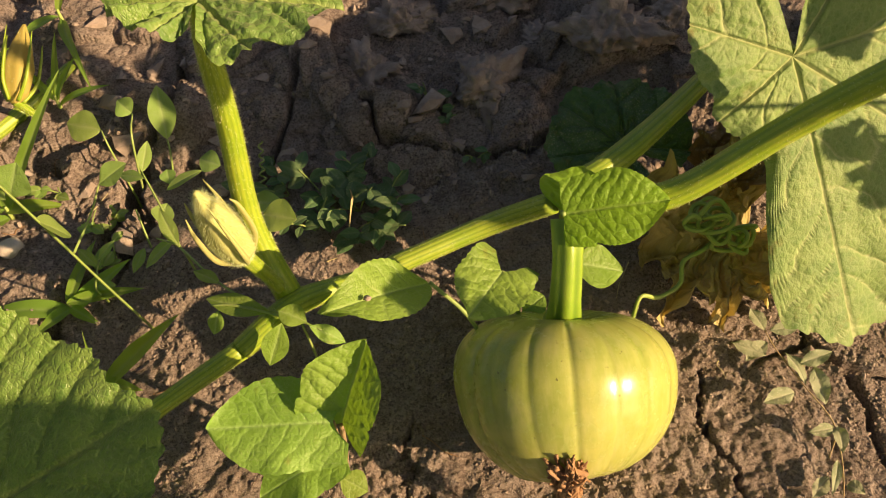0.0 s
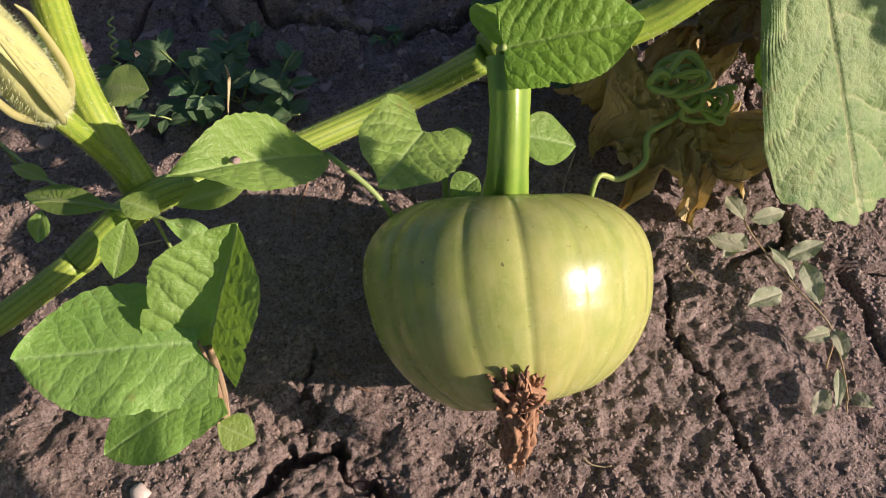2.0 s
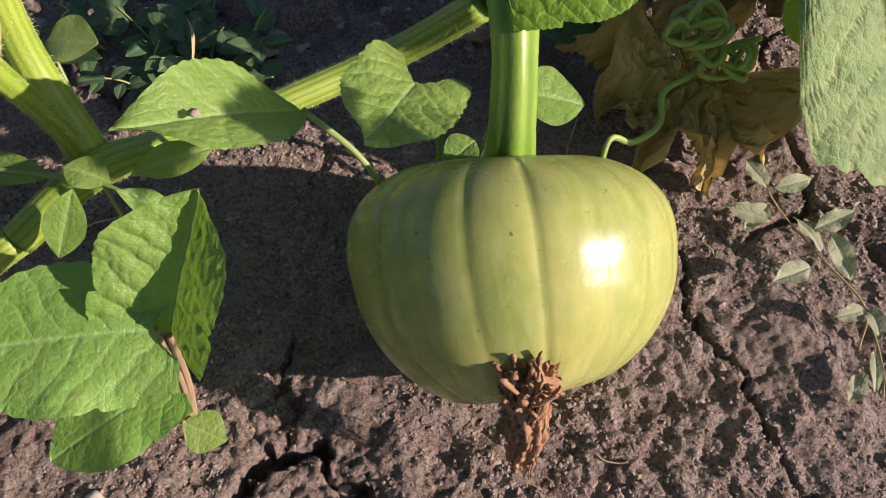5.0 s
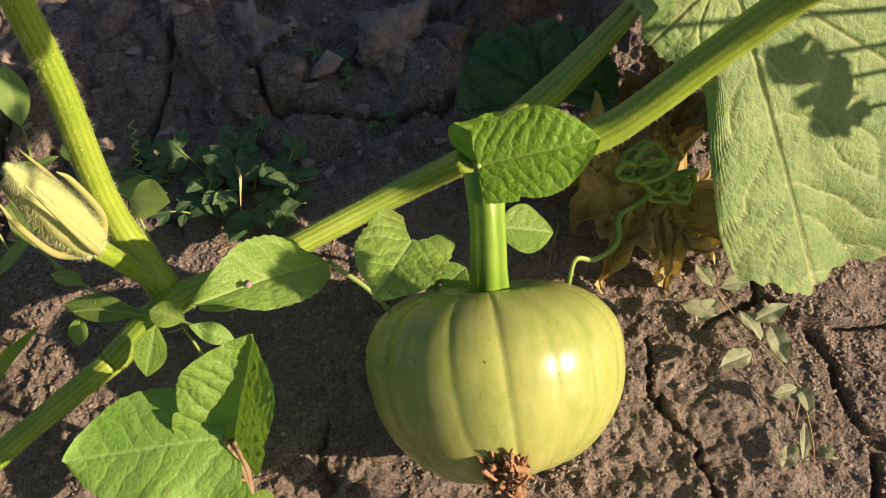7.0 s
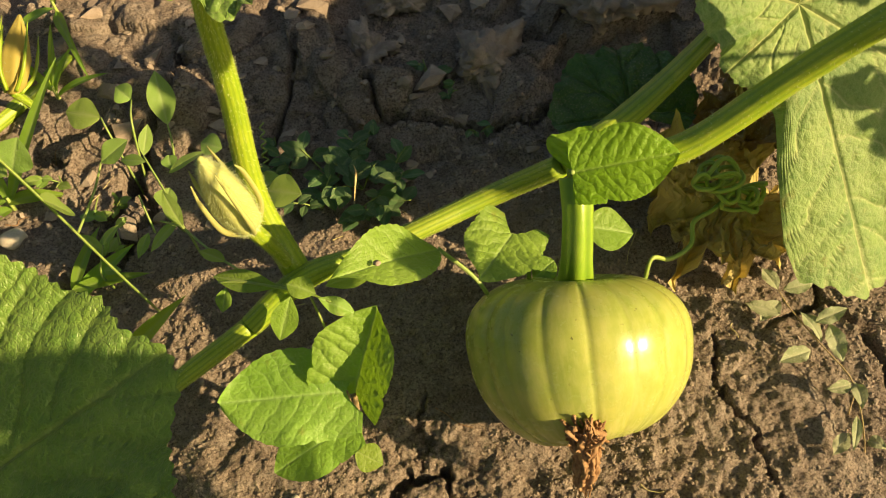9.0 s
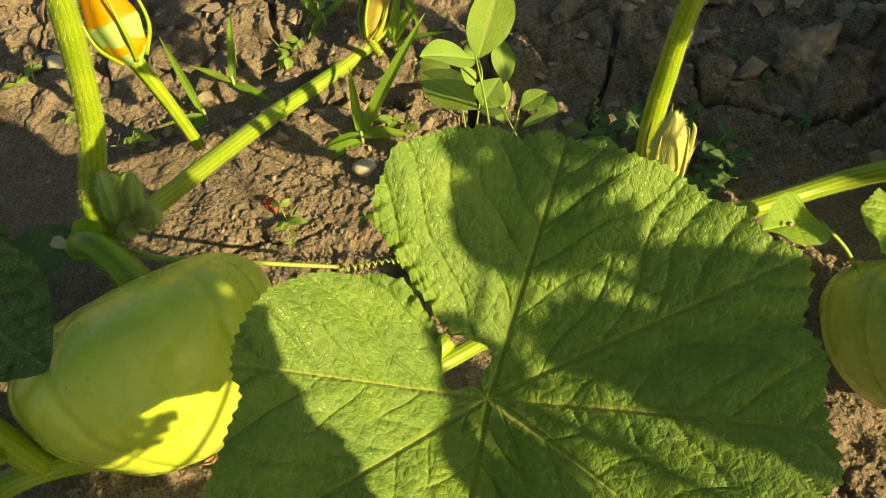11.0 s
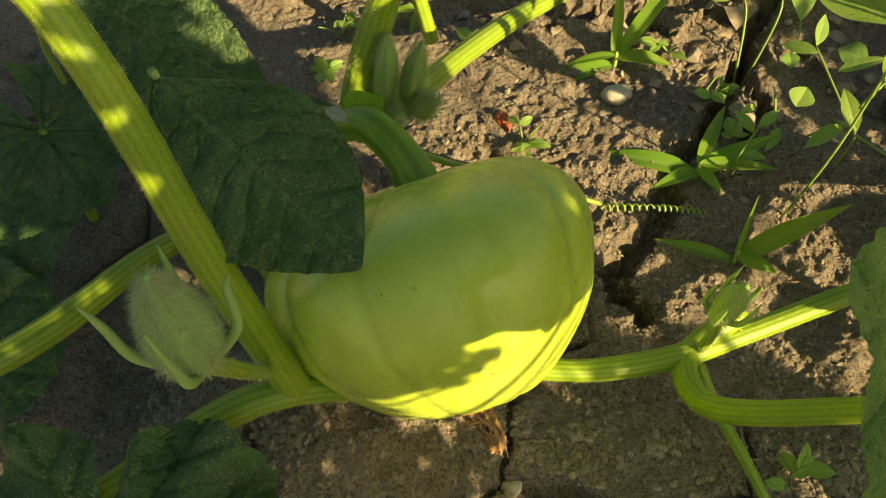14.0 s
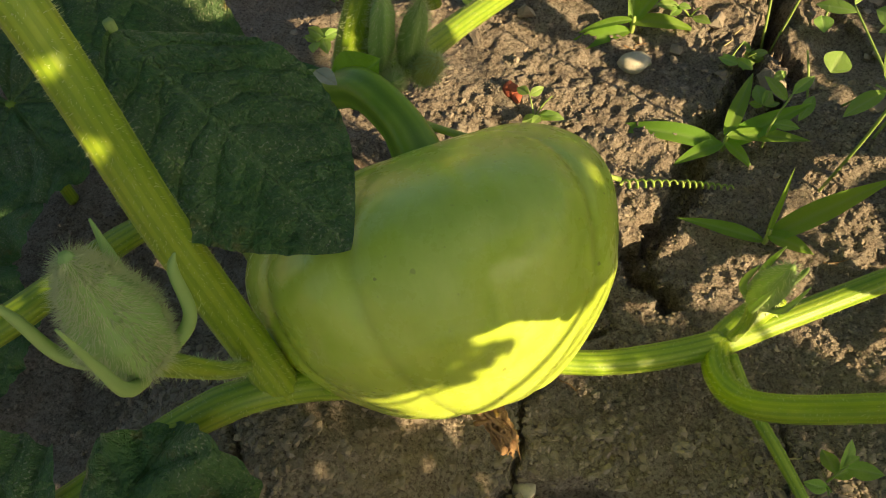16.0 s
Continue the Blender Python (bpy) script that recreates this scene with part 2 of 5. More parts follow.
STEM = stem_material("squash stem", (0.24, 0.37, 0.03), (0.35, 0.45, 0.05), (0.12, 0.24, 0.02), 0.42, 0.2)
VINE = stem_material("squash vine", (0.22, 0.35, 0.035), (0.33, 0.43, 0.06), (0.12, 0.23, 0.025), 0.45, 0.35)
PEDUNCLE = stem_material("fruit stalk", (0.18, 0.33, 0.035), (0.29, 0.42, 0.06), (0.09, 0.20, 0.02), 0.35, 0.1)
TENDRIL = stem_material("tendril", (0.24, 0.36, 0.08), (0.36, 0.45, 0.13), (0.18, 0.28, 0.06), 0.5)
WEEDSTEM = stem_material("weed stem", (0.22, 0.34, 0.09), (0.33, 0.42, 0.14), (0.18, 0.26, 0.07), 0.5)
REDSTEM = stem_material("woody seedling stem", (0.33, 0.24, 0.14), (0.45, 0.36, 0.22), (0.25, 0.16, 0.09), 0.6)
HAIR = stem_material("fine white hairs", (0.50, 0.60, 0.27), (0.60, 0.67, 0.37), (0.5, 0.5, 0.3), 0.5)
RIND = rind_material("pale green rind", (0.44, 0.46, 0.135), (0.22, 0.315, 0.065), (0.56, 0.56, 0.25), 0.25, 0.55)
RIND_SOFT = rind_material("soft green rind", (0.64, 0.79, 0.145), (0.49, 0.65, 0.08), (0.70, 0.82, 0.22), 0.27, 0.8, 0.45)
BUD = leaf_material("flower bud", (0.44, 0.47, 0.14), (0.56, 0.56, 0.24), (0.60, 0.60, 0.30), (0.5, 0.5, 0.1), 0.15, 0.2, 0.6)
BUDGREEN = leaf_material("green flower bud", (0.28, 0.46, 0.13), (0.40, 0.57, 0.21), (0.50, 0.62, 0.30), (0.3, 0.48, 0.08), 0.15, 0.1, 0.6)
PETAL = leaf_material("orange squash petal", (0.72, 0.36, 0.02), (0.80, 0.48, 0.04), (0.65, 0.5, 0.08), (0.9, 0.5, 0.02), 0.45, 0.0, 0.5)
FADED = leaf_material("faded yellow petal", (0.50, 0.42, 0.10), (0.62, 0.52, 0.16), (0.5, 0.45, 0.15), (0.6, 0.45, 0.06), 0.35, 0.1, 0.6)


# ---- building helpers ----
ORIGIN = {}


def thing(name, place, label, category, group="", kind=""):
    ob = tagged(new(name), label, category, group, kind)
    ob.empty_display_size = 0.01
    ob.location = place
    ORIGIN[ob.name] = np.array(place, float)
    return ob


def solid(name, geo, material, label="", category="", group="", kind="", parent=None, smooth=True):
    """A mesh object from world places, faces and point attributes; under a parent it keeps the parent's origin."""
    verts, faces, extra = geo
    origin = ORIGIN[parent.name] if parent else np.zeros(3)
    mesh = bpy.data.meshes.new(name)
    mesh.from_pydata((np.asarray(verts) - origin).tolist(), [], faces if isinstance(faces, list) else faces.tolist())
    for key, values in extra.items():
        values = np.asarray(values, np.float32)
        kind_of = "FLOAT_VECTOR" if values.ndim == 2 else "FLOAT"
        layer = mesh.attributes.new(key, kind_of, "POINT")
        layer.data.foreach_set("vector" if values.ndim == 2 else "value", values.ravel())
    mesh.polygons.foreach_set("use_smooth", [smooth] * len(mesh.polygons))
    mesh.materials.append(material)
    mesh.update()
    ob = tagged(new(name, mesh), label, category, group, "stuff" if name in ("hairs", "down") else kind)
    if parent:
        ob.parent = parent
        ORIGIN[ob.name] = origin
    return ob


def part(name, geo, material, parent, label="", smooth=True):
    return solid(name, geo, material, label, parent=parent, smooth=smooth)


def merged(geos):
    verts, faces, count = [], [], 0
    extra = {}
    for v, f, e in geos:
        verts.append(np.asarray(v))
        faces.extend((np.asarray(f) + count).tolist() if not isinstance(f, list) else [[i + count for i in one] for one in f])
        for key, values in e.items():
            extra.setdefault(key, []).append(np.asarray(values))
        count += len(v)
    return np.concatenate(verts), faces, {k: np.concatenate(v) for k, v in extra.items()}


def unit(v):
    v = np.asarray(v, float)
    return v / (np.linalg.norm(v) + 1e-12)


def spline(points, per=10):
    """A Catmull-Rom line through the points."""
    p = np.asarray(points, float)
    q = np.concatenate([[2 * p[0] - p[1]], p, [2 * p[-1] - p[-2]]])
    s = np.linspace(0, 1, per, endpoint=False)[:, None]
    rows = []
    for a, b, c, d in zip(q, q[1:], q[2:], q[3:]):
        rows.append(0.5 * (2 * b + (c - a) * s + (2 * a - 5 * b + 4 * c - d) * s**2 + (3 * b - a - 3 * c + d) * s**3))
    return np.concatenate(rows + [p[-1:]])


def frames_along(line):
    """Two side vectors for each point of a line, turned as little as can be."""
    ahead = np.gradient(line, axis=0)
    ahead /= np.linalg.norm(ahead, axis=1)[:, None] + 1e-12
    side = unit(np.cross(ahead[0], (0.31, 0.17, 0.93)))
    out = []
    for a in ahead:
        side = unit(side - a * (side @ a))
        out.append((side, np.cross(a, side)))
    return ahead, np.array([o[0] for o in out]), np.array([o[1] for o in out])


def tube(points, radii, around=16, per=10, ridges=0, depth=0.1, lumps=0.0, seed=0):
    line = spline(points, per)
    n = len(line)
    r = np.interp(np.linspace(0, 1, n), np.linspace(0, 1, len(radii)), radii)
    rng = np.random.default_rng(seed)
    if lumps:
        r = r * (1 + lumps * np.interp(np.arange(n), np.arange(0, n + 3, 3), rng.normal(size=len(np.arange(0, n + 3, 3)))))
    _, u, v = frames_along(line)
    a = np.linspace(0, 2 * np.pi, around, endpoint=False)
    wave = 0.5 + 0.5 * np.cos(a * ridges) if ridges else np.ones(around)
    prof = 1 - depth * (1 - wave)
    verts = line[:, None] + (r[:, None] * prof)[..., None] * (np.cos(a)[None, :, None] * u[:, None] + np.sin(a)[None, :, None] * v[:, None])
    verts = verts.reshape(-1, 3)
    i, j = np.meshgrid(np.arange(n - 1), np.arange(around), indexing="ij")
    k = (j + 1) % around
    faces = np.stack([i * around + j, i * around + k, (i + 1) * around + k, (i + 1) * around + j], -1).reshape(-1, 4).tolist()
    faces.append(list(range(around))[::-1])
    faces.append(list(range((n - 1) * around, n * around)))
    return verts, faces, {"ridge": np.tile(wave, n)}


def bristles(points, radii, count, length, thick=0.00016, seed=0, lean=0.2, start=0.0, stop=1.0):
    """Fine tapered hairs that stand out from a stem."""
    rng = np.random.default_rng(seed)
    line = spline(points, 14)
    ahead, u, v = frames_along(line)
    n = len(line)
    t = rng.uniform(start, stop, count) * (n - 1)
    i = np.minimum(t.astype(int), n - 2)
    f = (t - i)[:, None]
    at = line[i] * (1 - f) + line[i + 1] * f
    r = np.interp(t / (n - 1), np.linspace(0, 1, len(radii)), radii)[:, None]
    a = rng.uniform(0, 2 * np.pi, count)[:, None]
    out = np.cos(a) * u[i] + np.sin(a) * v[i]
    side = -np.sin(a) * u[i] + np.cos(a) * v[i]
    go = out + lean * ahead[i] * rng.normal(size=(count, 1)) + 0.2 * side * rng.normal(size=(count, 1))
    size = length * rng.uniform(0.45, 1.2, (count, 1))
    base = at + out * r * 0.94
    tri = [base + side * thick, base - side * 0.5 * thick + ahead[i] * 0.87 * thick, base - side * 0.5 * thick - ahead[i] * 0.87 * thick, base + go * size]
    verts = np.stack(tri, 1).reshape(-1, 3)
    b = np.arange(count)[:, None] * 4
    faces = np.concatenate([b + [0, 1, 3], b + [1, 2, 3], b + [2, 0, 3]]).tolist()
    return verts, faces, {"ridge": np.ones(len(verts))}


# ---- noise for shapes ----
def hashed(ix, iy, seed):
    h = (ix.astype(np.int64) * 374761393 + iy.astype(np.int64) * 668265263 + seed * 1442695041) & 0xFFFFFFFF
    h = ((h ^ (h >> 13)) * 1274126177) & 0xFFFFFFFF
    return ((h ^ (h >> 16)) & 0xFFFFFF) / float(0x1000000)


def value_noise(x, y, seed=0):
    ix, iy = np.floor(x), np.floor(y)
    fx, fy = x - ix, y - iy
    fx, fy = fx * fx * (3 - 2 * fx), fy * fy * (3 - 2 * fy)
    a, b = hashed(ix, iy, seed), hashed(ix + 1, iy, seed)
    c, d = hashed(ix, iy + 1, seed), hashed(ix + 1, iy + 1, seed)
    return (a + (b - a) * fx) * (1 - fy) + (c + (d - c) * fx) * fy - 0.5


def fbm(x, y, seed=0, octaves=4, gain=0.5):
    total, amp = 0.0, 1.0
    for o in range(octaves):
        total = total + amp * value_noise(x * 2.03**o + 17.3 * o, y * 2.03**o - 9.1 * o, seed + o)
        amp *= gain
    return total


def cells(x, y, seed=0):
    """Nearest and second nearest distance to scattered points, and a random value of the nearest."""
    ix, iy = np.floor(x), np.floor(y)
    f1, f2, who = np.full(x.shape, 9.0), np.full(x.shape, 9.0), np.zeros(x.shape)
    for dx in (-1, 0, 1):
        for dy in (-1, 0, 1):
            px, py = ix + dx + hashed(ix + dx, iy + dy, seed), iy + dy + hashed(ix + dx, iy + dy, seed + 7)
            d = np.hypot(x - px, y - py)
            near = d < f1
            f2 = np.where(near, f1, np.minimum(f2, d))
            who = np.where(near, hashed(ix + dx, iy + dy, seed + 13), who)
            f1 = np.where(near, d, f1)
    return f1, f2, who


def near_line(x, y, points):
    best = np.full(x.shape, 9.0)
    for (ax, ay), (bx, by) in zip(points, points[1:]):
        dx, dy = bx - ax, by - ay
        s = np.clip(((x - ax) * dx + (y - ay) * dy) / (dx * dx + dy * dy), 0, 1)
        best = np.minimum(best, np.hypot(x - ax - s * dx, y - ay - s * dy))
    return best


def smooth(x, a, b):
    t = np.clip((x - a) / (b - a), 0, 1)
    return t * t * (3 - 2 * t)


# ---- leaves ----
def leaf_grid(n, m):
    i, j = np.meshgrid(np.arange(n - 1), np.arange(m - 1), indexing="ij")
    return np.stack([i * m + j, i * m + j + 1, (i + 1) * m + j + 1, (i + 1) * m + j], -1).reshape(-1, 4).tolist()


def blade(base, tip, width, up=(0, 0, 1), fold=0.2, droop=0.15, broad=0.42, point=1.3, heart=0.0, teeth=0.0, count=18, ripple=0.02, veins=7,
          quilt=0.02, seed=0, n=30, m=17, twist=0.0, sag=0.0):
    """A leaf with one midrib: from base to tip, that wide; broad: where it is widest; point: how sharp its tip is."""
    base, tip = np.asarray(base, float), np.asarray(tip, float)
    length = np.linalg.norm(tip - base)
    y_dir = (tip - base) / length
    n_dir = unit(np.asarray(up, float) - y_dir * (np.asarray(up, float) @ y_dir))
    x_dir = np.cross(y_dir, n_dir)
    u, v = np.meshgrid(np.linspace(0, 1, n), np.linspace(-1, 1, m), indexing="ij")
    k = math.log(0.5) / math.log(broad)
    half = np.maximum(np.sin(np.pi * np.clip(u, 0, 1) ** k), 0) ** (0.75 if heart else 0.9)
    half = half * (1 - 0.25 * (point - 1) * u**2)
    if heart:
        half = np.maximum(half, 0.95 * np.sqrt(np.clip(1 - ((u - 0.30) / 0.62) ** 2, 0, 1)) * (u < 0.3) + half * (u >= 0.3))
        half[0] *= 0.55
    half = half * 0.5 * width
    if teeth:
        half = half * (1 + teeth * (np.abs(((u * count) % 1.0) - 0.5) * 2 - 0.5) * np.abs(v) ** 8)
    x = v * half
    y = u * length - heart * length * (1 - u) ** 3 * np.abs(v) ** 1.5
    s = np.abs(x)
    phase = (y - 0.75 * s) / length * veins + 0.55 * fbm(x / width * 5 + seed, y / width * 5, 3, 2) + 0.35 * np.sign(x)
    groove = np.clip(1 - np.abs((phase % 1.0) - 0.5) * 2 * 6.0, 0, 1) * np.clip(1 - u, 0, 1) ** 0.3
    ladder = np.clip(1 - np.abs(((s / (0.075 * width) + 0.6 * fbm(x / width * 9 + seed, y / width * 9, 23, 2)) % 1.0) - 0.5) * 2 * 4.0, 0, 1) * np.clip(s / (0.08 * width), 0, 1)
    mid = np.clip(1 - s / (0.022 * width + 0.0004), 0, 1)
    puff = np.cos(np.pi * phase) ** 2 * np.clip(s / (0.2 * width), 0, 1) * np.clip((1 - np.abs(v)) * 4, 0, 1)
    b1, b2, bid = cells(x / width * 8 + seed, y / width * 8, 19)
    pad = np.clip((b2 - b1) * 1.5, 0, 1)
    puff = 0.50 * puff - 0.32 * groove - 0.20 * ladder + 0.35 * pad + 0.25 * fbm(x / width * 11 + seed, y / width * 11, 9, 2)
    rng = np.random.default_rng(seed)
    a, b, c = rng.uniform(0, 6.28, 3)
    z = fold * s - droop * length * (u**2 - 0.15 * u) - sag * s * s / (width + 1e-9)
    z = z + quilt * width * (puff - 0.5) + ripple * width * (np.sin(9 * u + a) + 0.6 * np.sin(15 * u + b)) * v * np.abs(v)
    z = z + 0.6 * ripple * width * np.sin(5 * u + c)
    spin = twist * (u - 0.3)
    xs, zs = x * np.cos(spin) - z * np.sin(spin), x * np.sin(spin) + z * np.cos(spin)
    verts = base + xs[..., None] * x_dir + y[..., None] * y_dir + zs[..., None] * n_dir
    flat = np.stack([x + seed * 0.37, y + seed * 0.11, 0 * x], -1).reshape(-1, 3)
    return verts.reshape(-1, 3), leaf_grid(n, m), {"vein": np.maximum(mid, np.maximum(0.50 * groove, 0.20 * ladder)).ravel(), "rim": np.abs(v).ravel(), "flat": flat}


def palm_leaf(centre, ahead, normal, reach, cup=0.25, droop=0.0, rise=0.0, teeth=0.02, count=70, ripple=0.02, seed=0, n=260, m=60, gap=14.0, quilt=0.0035, rib=0.022,
              main=(0, 46, -46, 96, -96, 143, -143), hole=0.0, crinkle=0.0, branch=0.22, fuzz=0.0016):
    """A broad leaf with veins that spread from its stalk. reach: (degrees from the main lobe, radius) round the leaf; gap: half the open angle behind."""
    centre = np.asarray(centre, float)
    nrm = unit(normal)
    fwd = unit(np.asarray(ahead, float) - nrm * (np.asarray(ahead, float) @ nrm))
    left = np.cross(nrm, fwd)
    th = np.radians(np.linspace(-180 + gap, 180 - gap, n))
    ang, rad = np.radians([r[0] for r in reach]), np.array([r[1] for r in reach], float)
    edge = np.interp(th, ang, rad)
    for _ in range(10):
        edge[1:-1] = 0.25 * edge[:-2] + 0.5 * edge[1:-1] + 0.25 * edge[2:]
    rng = np.random.default_rng(seed)
    jag = np.abs(((th * count / 6.283) % 1.0) - 0.5) * 2
    edge = edge * (1 + teeth * (jag - 0.5) + teeth * np.interp(th, np.linspace(-3.2, 3.2, 60), rng.normal(size=60)))
    s = np.linspace(0, 1, m) ** 0.85
    R, T = s[None, :] * edge[:, None], np.repeat(th[:, None], m, 1)
    T = T * (1 - hole * np.exp(-((R / 0.017 - 1) ** 2) / 0.30))
    px, py = R * np.cos(T), R * np.sin(T)
    best = np.full(R.shape, 9.0)
    along, across = np.zeros(R.shape), np.zeros(R.shape)
    for deg in main:
        a = math.radians(deg)
        d = np.abs((T - a + np.pi) % (2 * np.pi) - np.pi)
        near = d < best
        best = np.where(near, d, best)
        along = np.where(near, R * np.cos(d), along)
        across = np.where(near, R * np.sin(d), across)
    size = rad.max()
    phase = (along - 1.05 * across) / rib + 0.8 * fbm(px * 30 + seed, py * 30, 3, 2)
    side = np.clip(1 - np.abs((phase % 1.0) - 0.5) * 2 * 8.0, 0, 1)
    trunk = np.clip(1 - across / (0.0009 + 0.0015 * np.clip(1 - s[None, :], 0, 1)), 0, 1)
    vein = np.maximum(trunk, branch * side * np.clip(R / (0.12 * size), 0, 1))
    puff = np.abs(np.cos(np.pi * phase)) ** 0.7 * np.clip(across / (0.05 * size), 0, 1)
    fine = fbm(px * 160 + seed * 3.1, py * 160, 5, 3)
    z = (cup + rise * smooth(np.abs(T), 1.7, 2.85)) * R - droop * R * R / size + quilt * puff * (0.4 + 0.6 * s[None, :]) + fuzz * fine - 0.0018 * trunk
    wave = np.interp(th, np.linspace(-3.2, 3.2, 40), rng.normal(size=40))
    for _ in range(6):
        wave[1:-1] = 0.25 * wave[:-2] + 0.5 * wave[1:-1] + 0.25 * wave[2:]
    z = z + ripple * wave[:, None] * s[None, :] ** 3
    slit = smooth(np.abs(th), np.pi - math.radians(gap) - 0.16, np.pi - math.radians(gap))[:, None] * np.ones(m)[None, :]
    curl = np.sin(R * 700 + 2.0 * np.sign(T)) + 0.7 * np.sin(R * 1130 + 1.0)
    z = z + crinkle * slit * (curl + 0.8 * np.sign(T)) * smooth(R, 0.02, 0.035)
    T = T + np.sign(T) * crinkle * 7.0 * slit * fbm(R * 420 + 3.0 * np.sign(T), R * 90, 13, 3)
    px, py = R * np.cos(T), R * np.sin(T)
    k1, k2, kid = cells(px / 0.0075 + seed, py / 0.0075, 7)
    pad = np.clip((k2 - k1) * 1.8, 0, 1)
    z = z - 0.30 * quilt * side * np.clip(R / (0.12 * size), 0, 1) + 0.28 * quilt * pad * np.clip((1 - s[None, :]) * 8, 0.3, 1)
    vein = np.maximum(vein, 0.10 * (1 - pad))
    verts = centre + px[..., None] * fwd + py[..., None] * left + z[..., None] * nrm
    flat = np.stack([px + seed * 0.7, py, 0 * px], -1).reshape(-1, 3)
    return verts.reshape(-1, 3), leaf_grid(n, m), {"vein": vein.ravel(), "rim": np.repeat(s[None, :], n, 0).ravel(), "flat": flat}


def crumple(geo, amount, per_metre, seed):
    """Pushes the vertices of a sheet about, as in a dried and crumpled leaf."""
    v = np.asarray(geo[0], float)
    x, y, z = v[:, 0] * per_metre, v[:, 1] * per_metre, v[:, 2] * per_metre
    push = np.stack([fbm(y + seed, z + x * 0.5, seed, 4, 0.6), fbm(z + seed, x + y * 0.5, seed + 1, 4, 0.6), fbm(x + seed, y + z * 0.5, seed + 2, 4, 0.6)], -1)
    return v + amount * push, geo[1], geo[2]


def lump(place, size, seed, rough=0.35, squash=0.75, detail=2):
    """A rough clod or stone."""
    bm = bmesh.new()
    bmesh.ops.create_icosphere(bm, subdivisions=detail, radius=1.0)
    p = np.array([v.co[:] for v in bm.verts])
    faces = [[v.index for v in f.verts] for f in bm.faces]
    bm.free()
    rng = np.random.default_rng(seed)
    for k in range(7):
        d = unit(rng.normal(size=3))
        p = p * (1 - rough * 0.45 * np.clip(p @ d - rng.uniform(0.3, 0.75), 0, 1))[:, None]
    for k in range(26):
        q = 1.6 * 1.17**k
        p = p * (1 + rough * 0.42 / q**0.75 * np.sin(p @ unit(rng.normal(size=3)) * q * 2 + rng.uniform(0, 6.28))[:, None])
    p = p * (rng.uniform(0.75, 1.25, 3) * (1, 1, squash)) * size
    a = rng.uniform(0, 6.28)
    c, s = math.cos(a), math.sin(a)
    p = p @ np.array([[c, s, 0], [-s, c, 0], [0, 0, 1]])
    return p + np.asarray(place, float), faces, {}


# ---- ground ----
CRACKS = [
    (0.012, 0.030, [(-0.175, 0.63), (-0.199, 0.547), (-0.237, 0.476), (-0.256, 0.412), (-0.283, 0.381), (-0.254, 0.348)]),
    (0.0026, 0.012, [(0.289, 0.336), (0.270, 0.292), (0.286, 0.246), (0.284, 0.191), (0.30, 0.12)]),
    (0.0045, 0.018, [(0.008, 0.252), (0.037, 0.274), (0.061, 0.268), (0.079, 0.236), (0.12, 0.20)]),
    (0.0022, 0.006, [(0.056, 0.325), (0.047, 0.305), (0.050, 0.287), (0.043, 0.275)]),
    (0.007, 0.022, [(-0.134, 0.765), (-0.136, 0.695), (-0.174, 0.65), (-0.18, 0.606), (-0.162, 0.563), (-0.19, 0.50)]),
    (0.006, 0.018, [(0.053, 0.654), (0.063, 0.615), (0.122, 0.591), (0.178, 0.571), (0.25, 0.60)]),
    (0.006, 0.018, [(-0.36, 0.64), (-0.30, 0.66), (-0.25, 0.63)]),
]


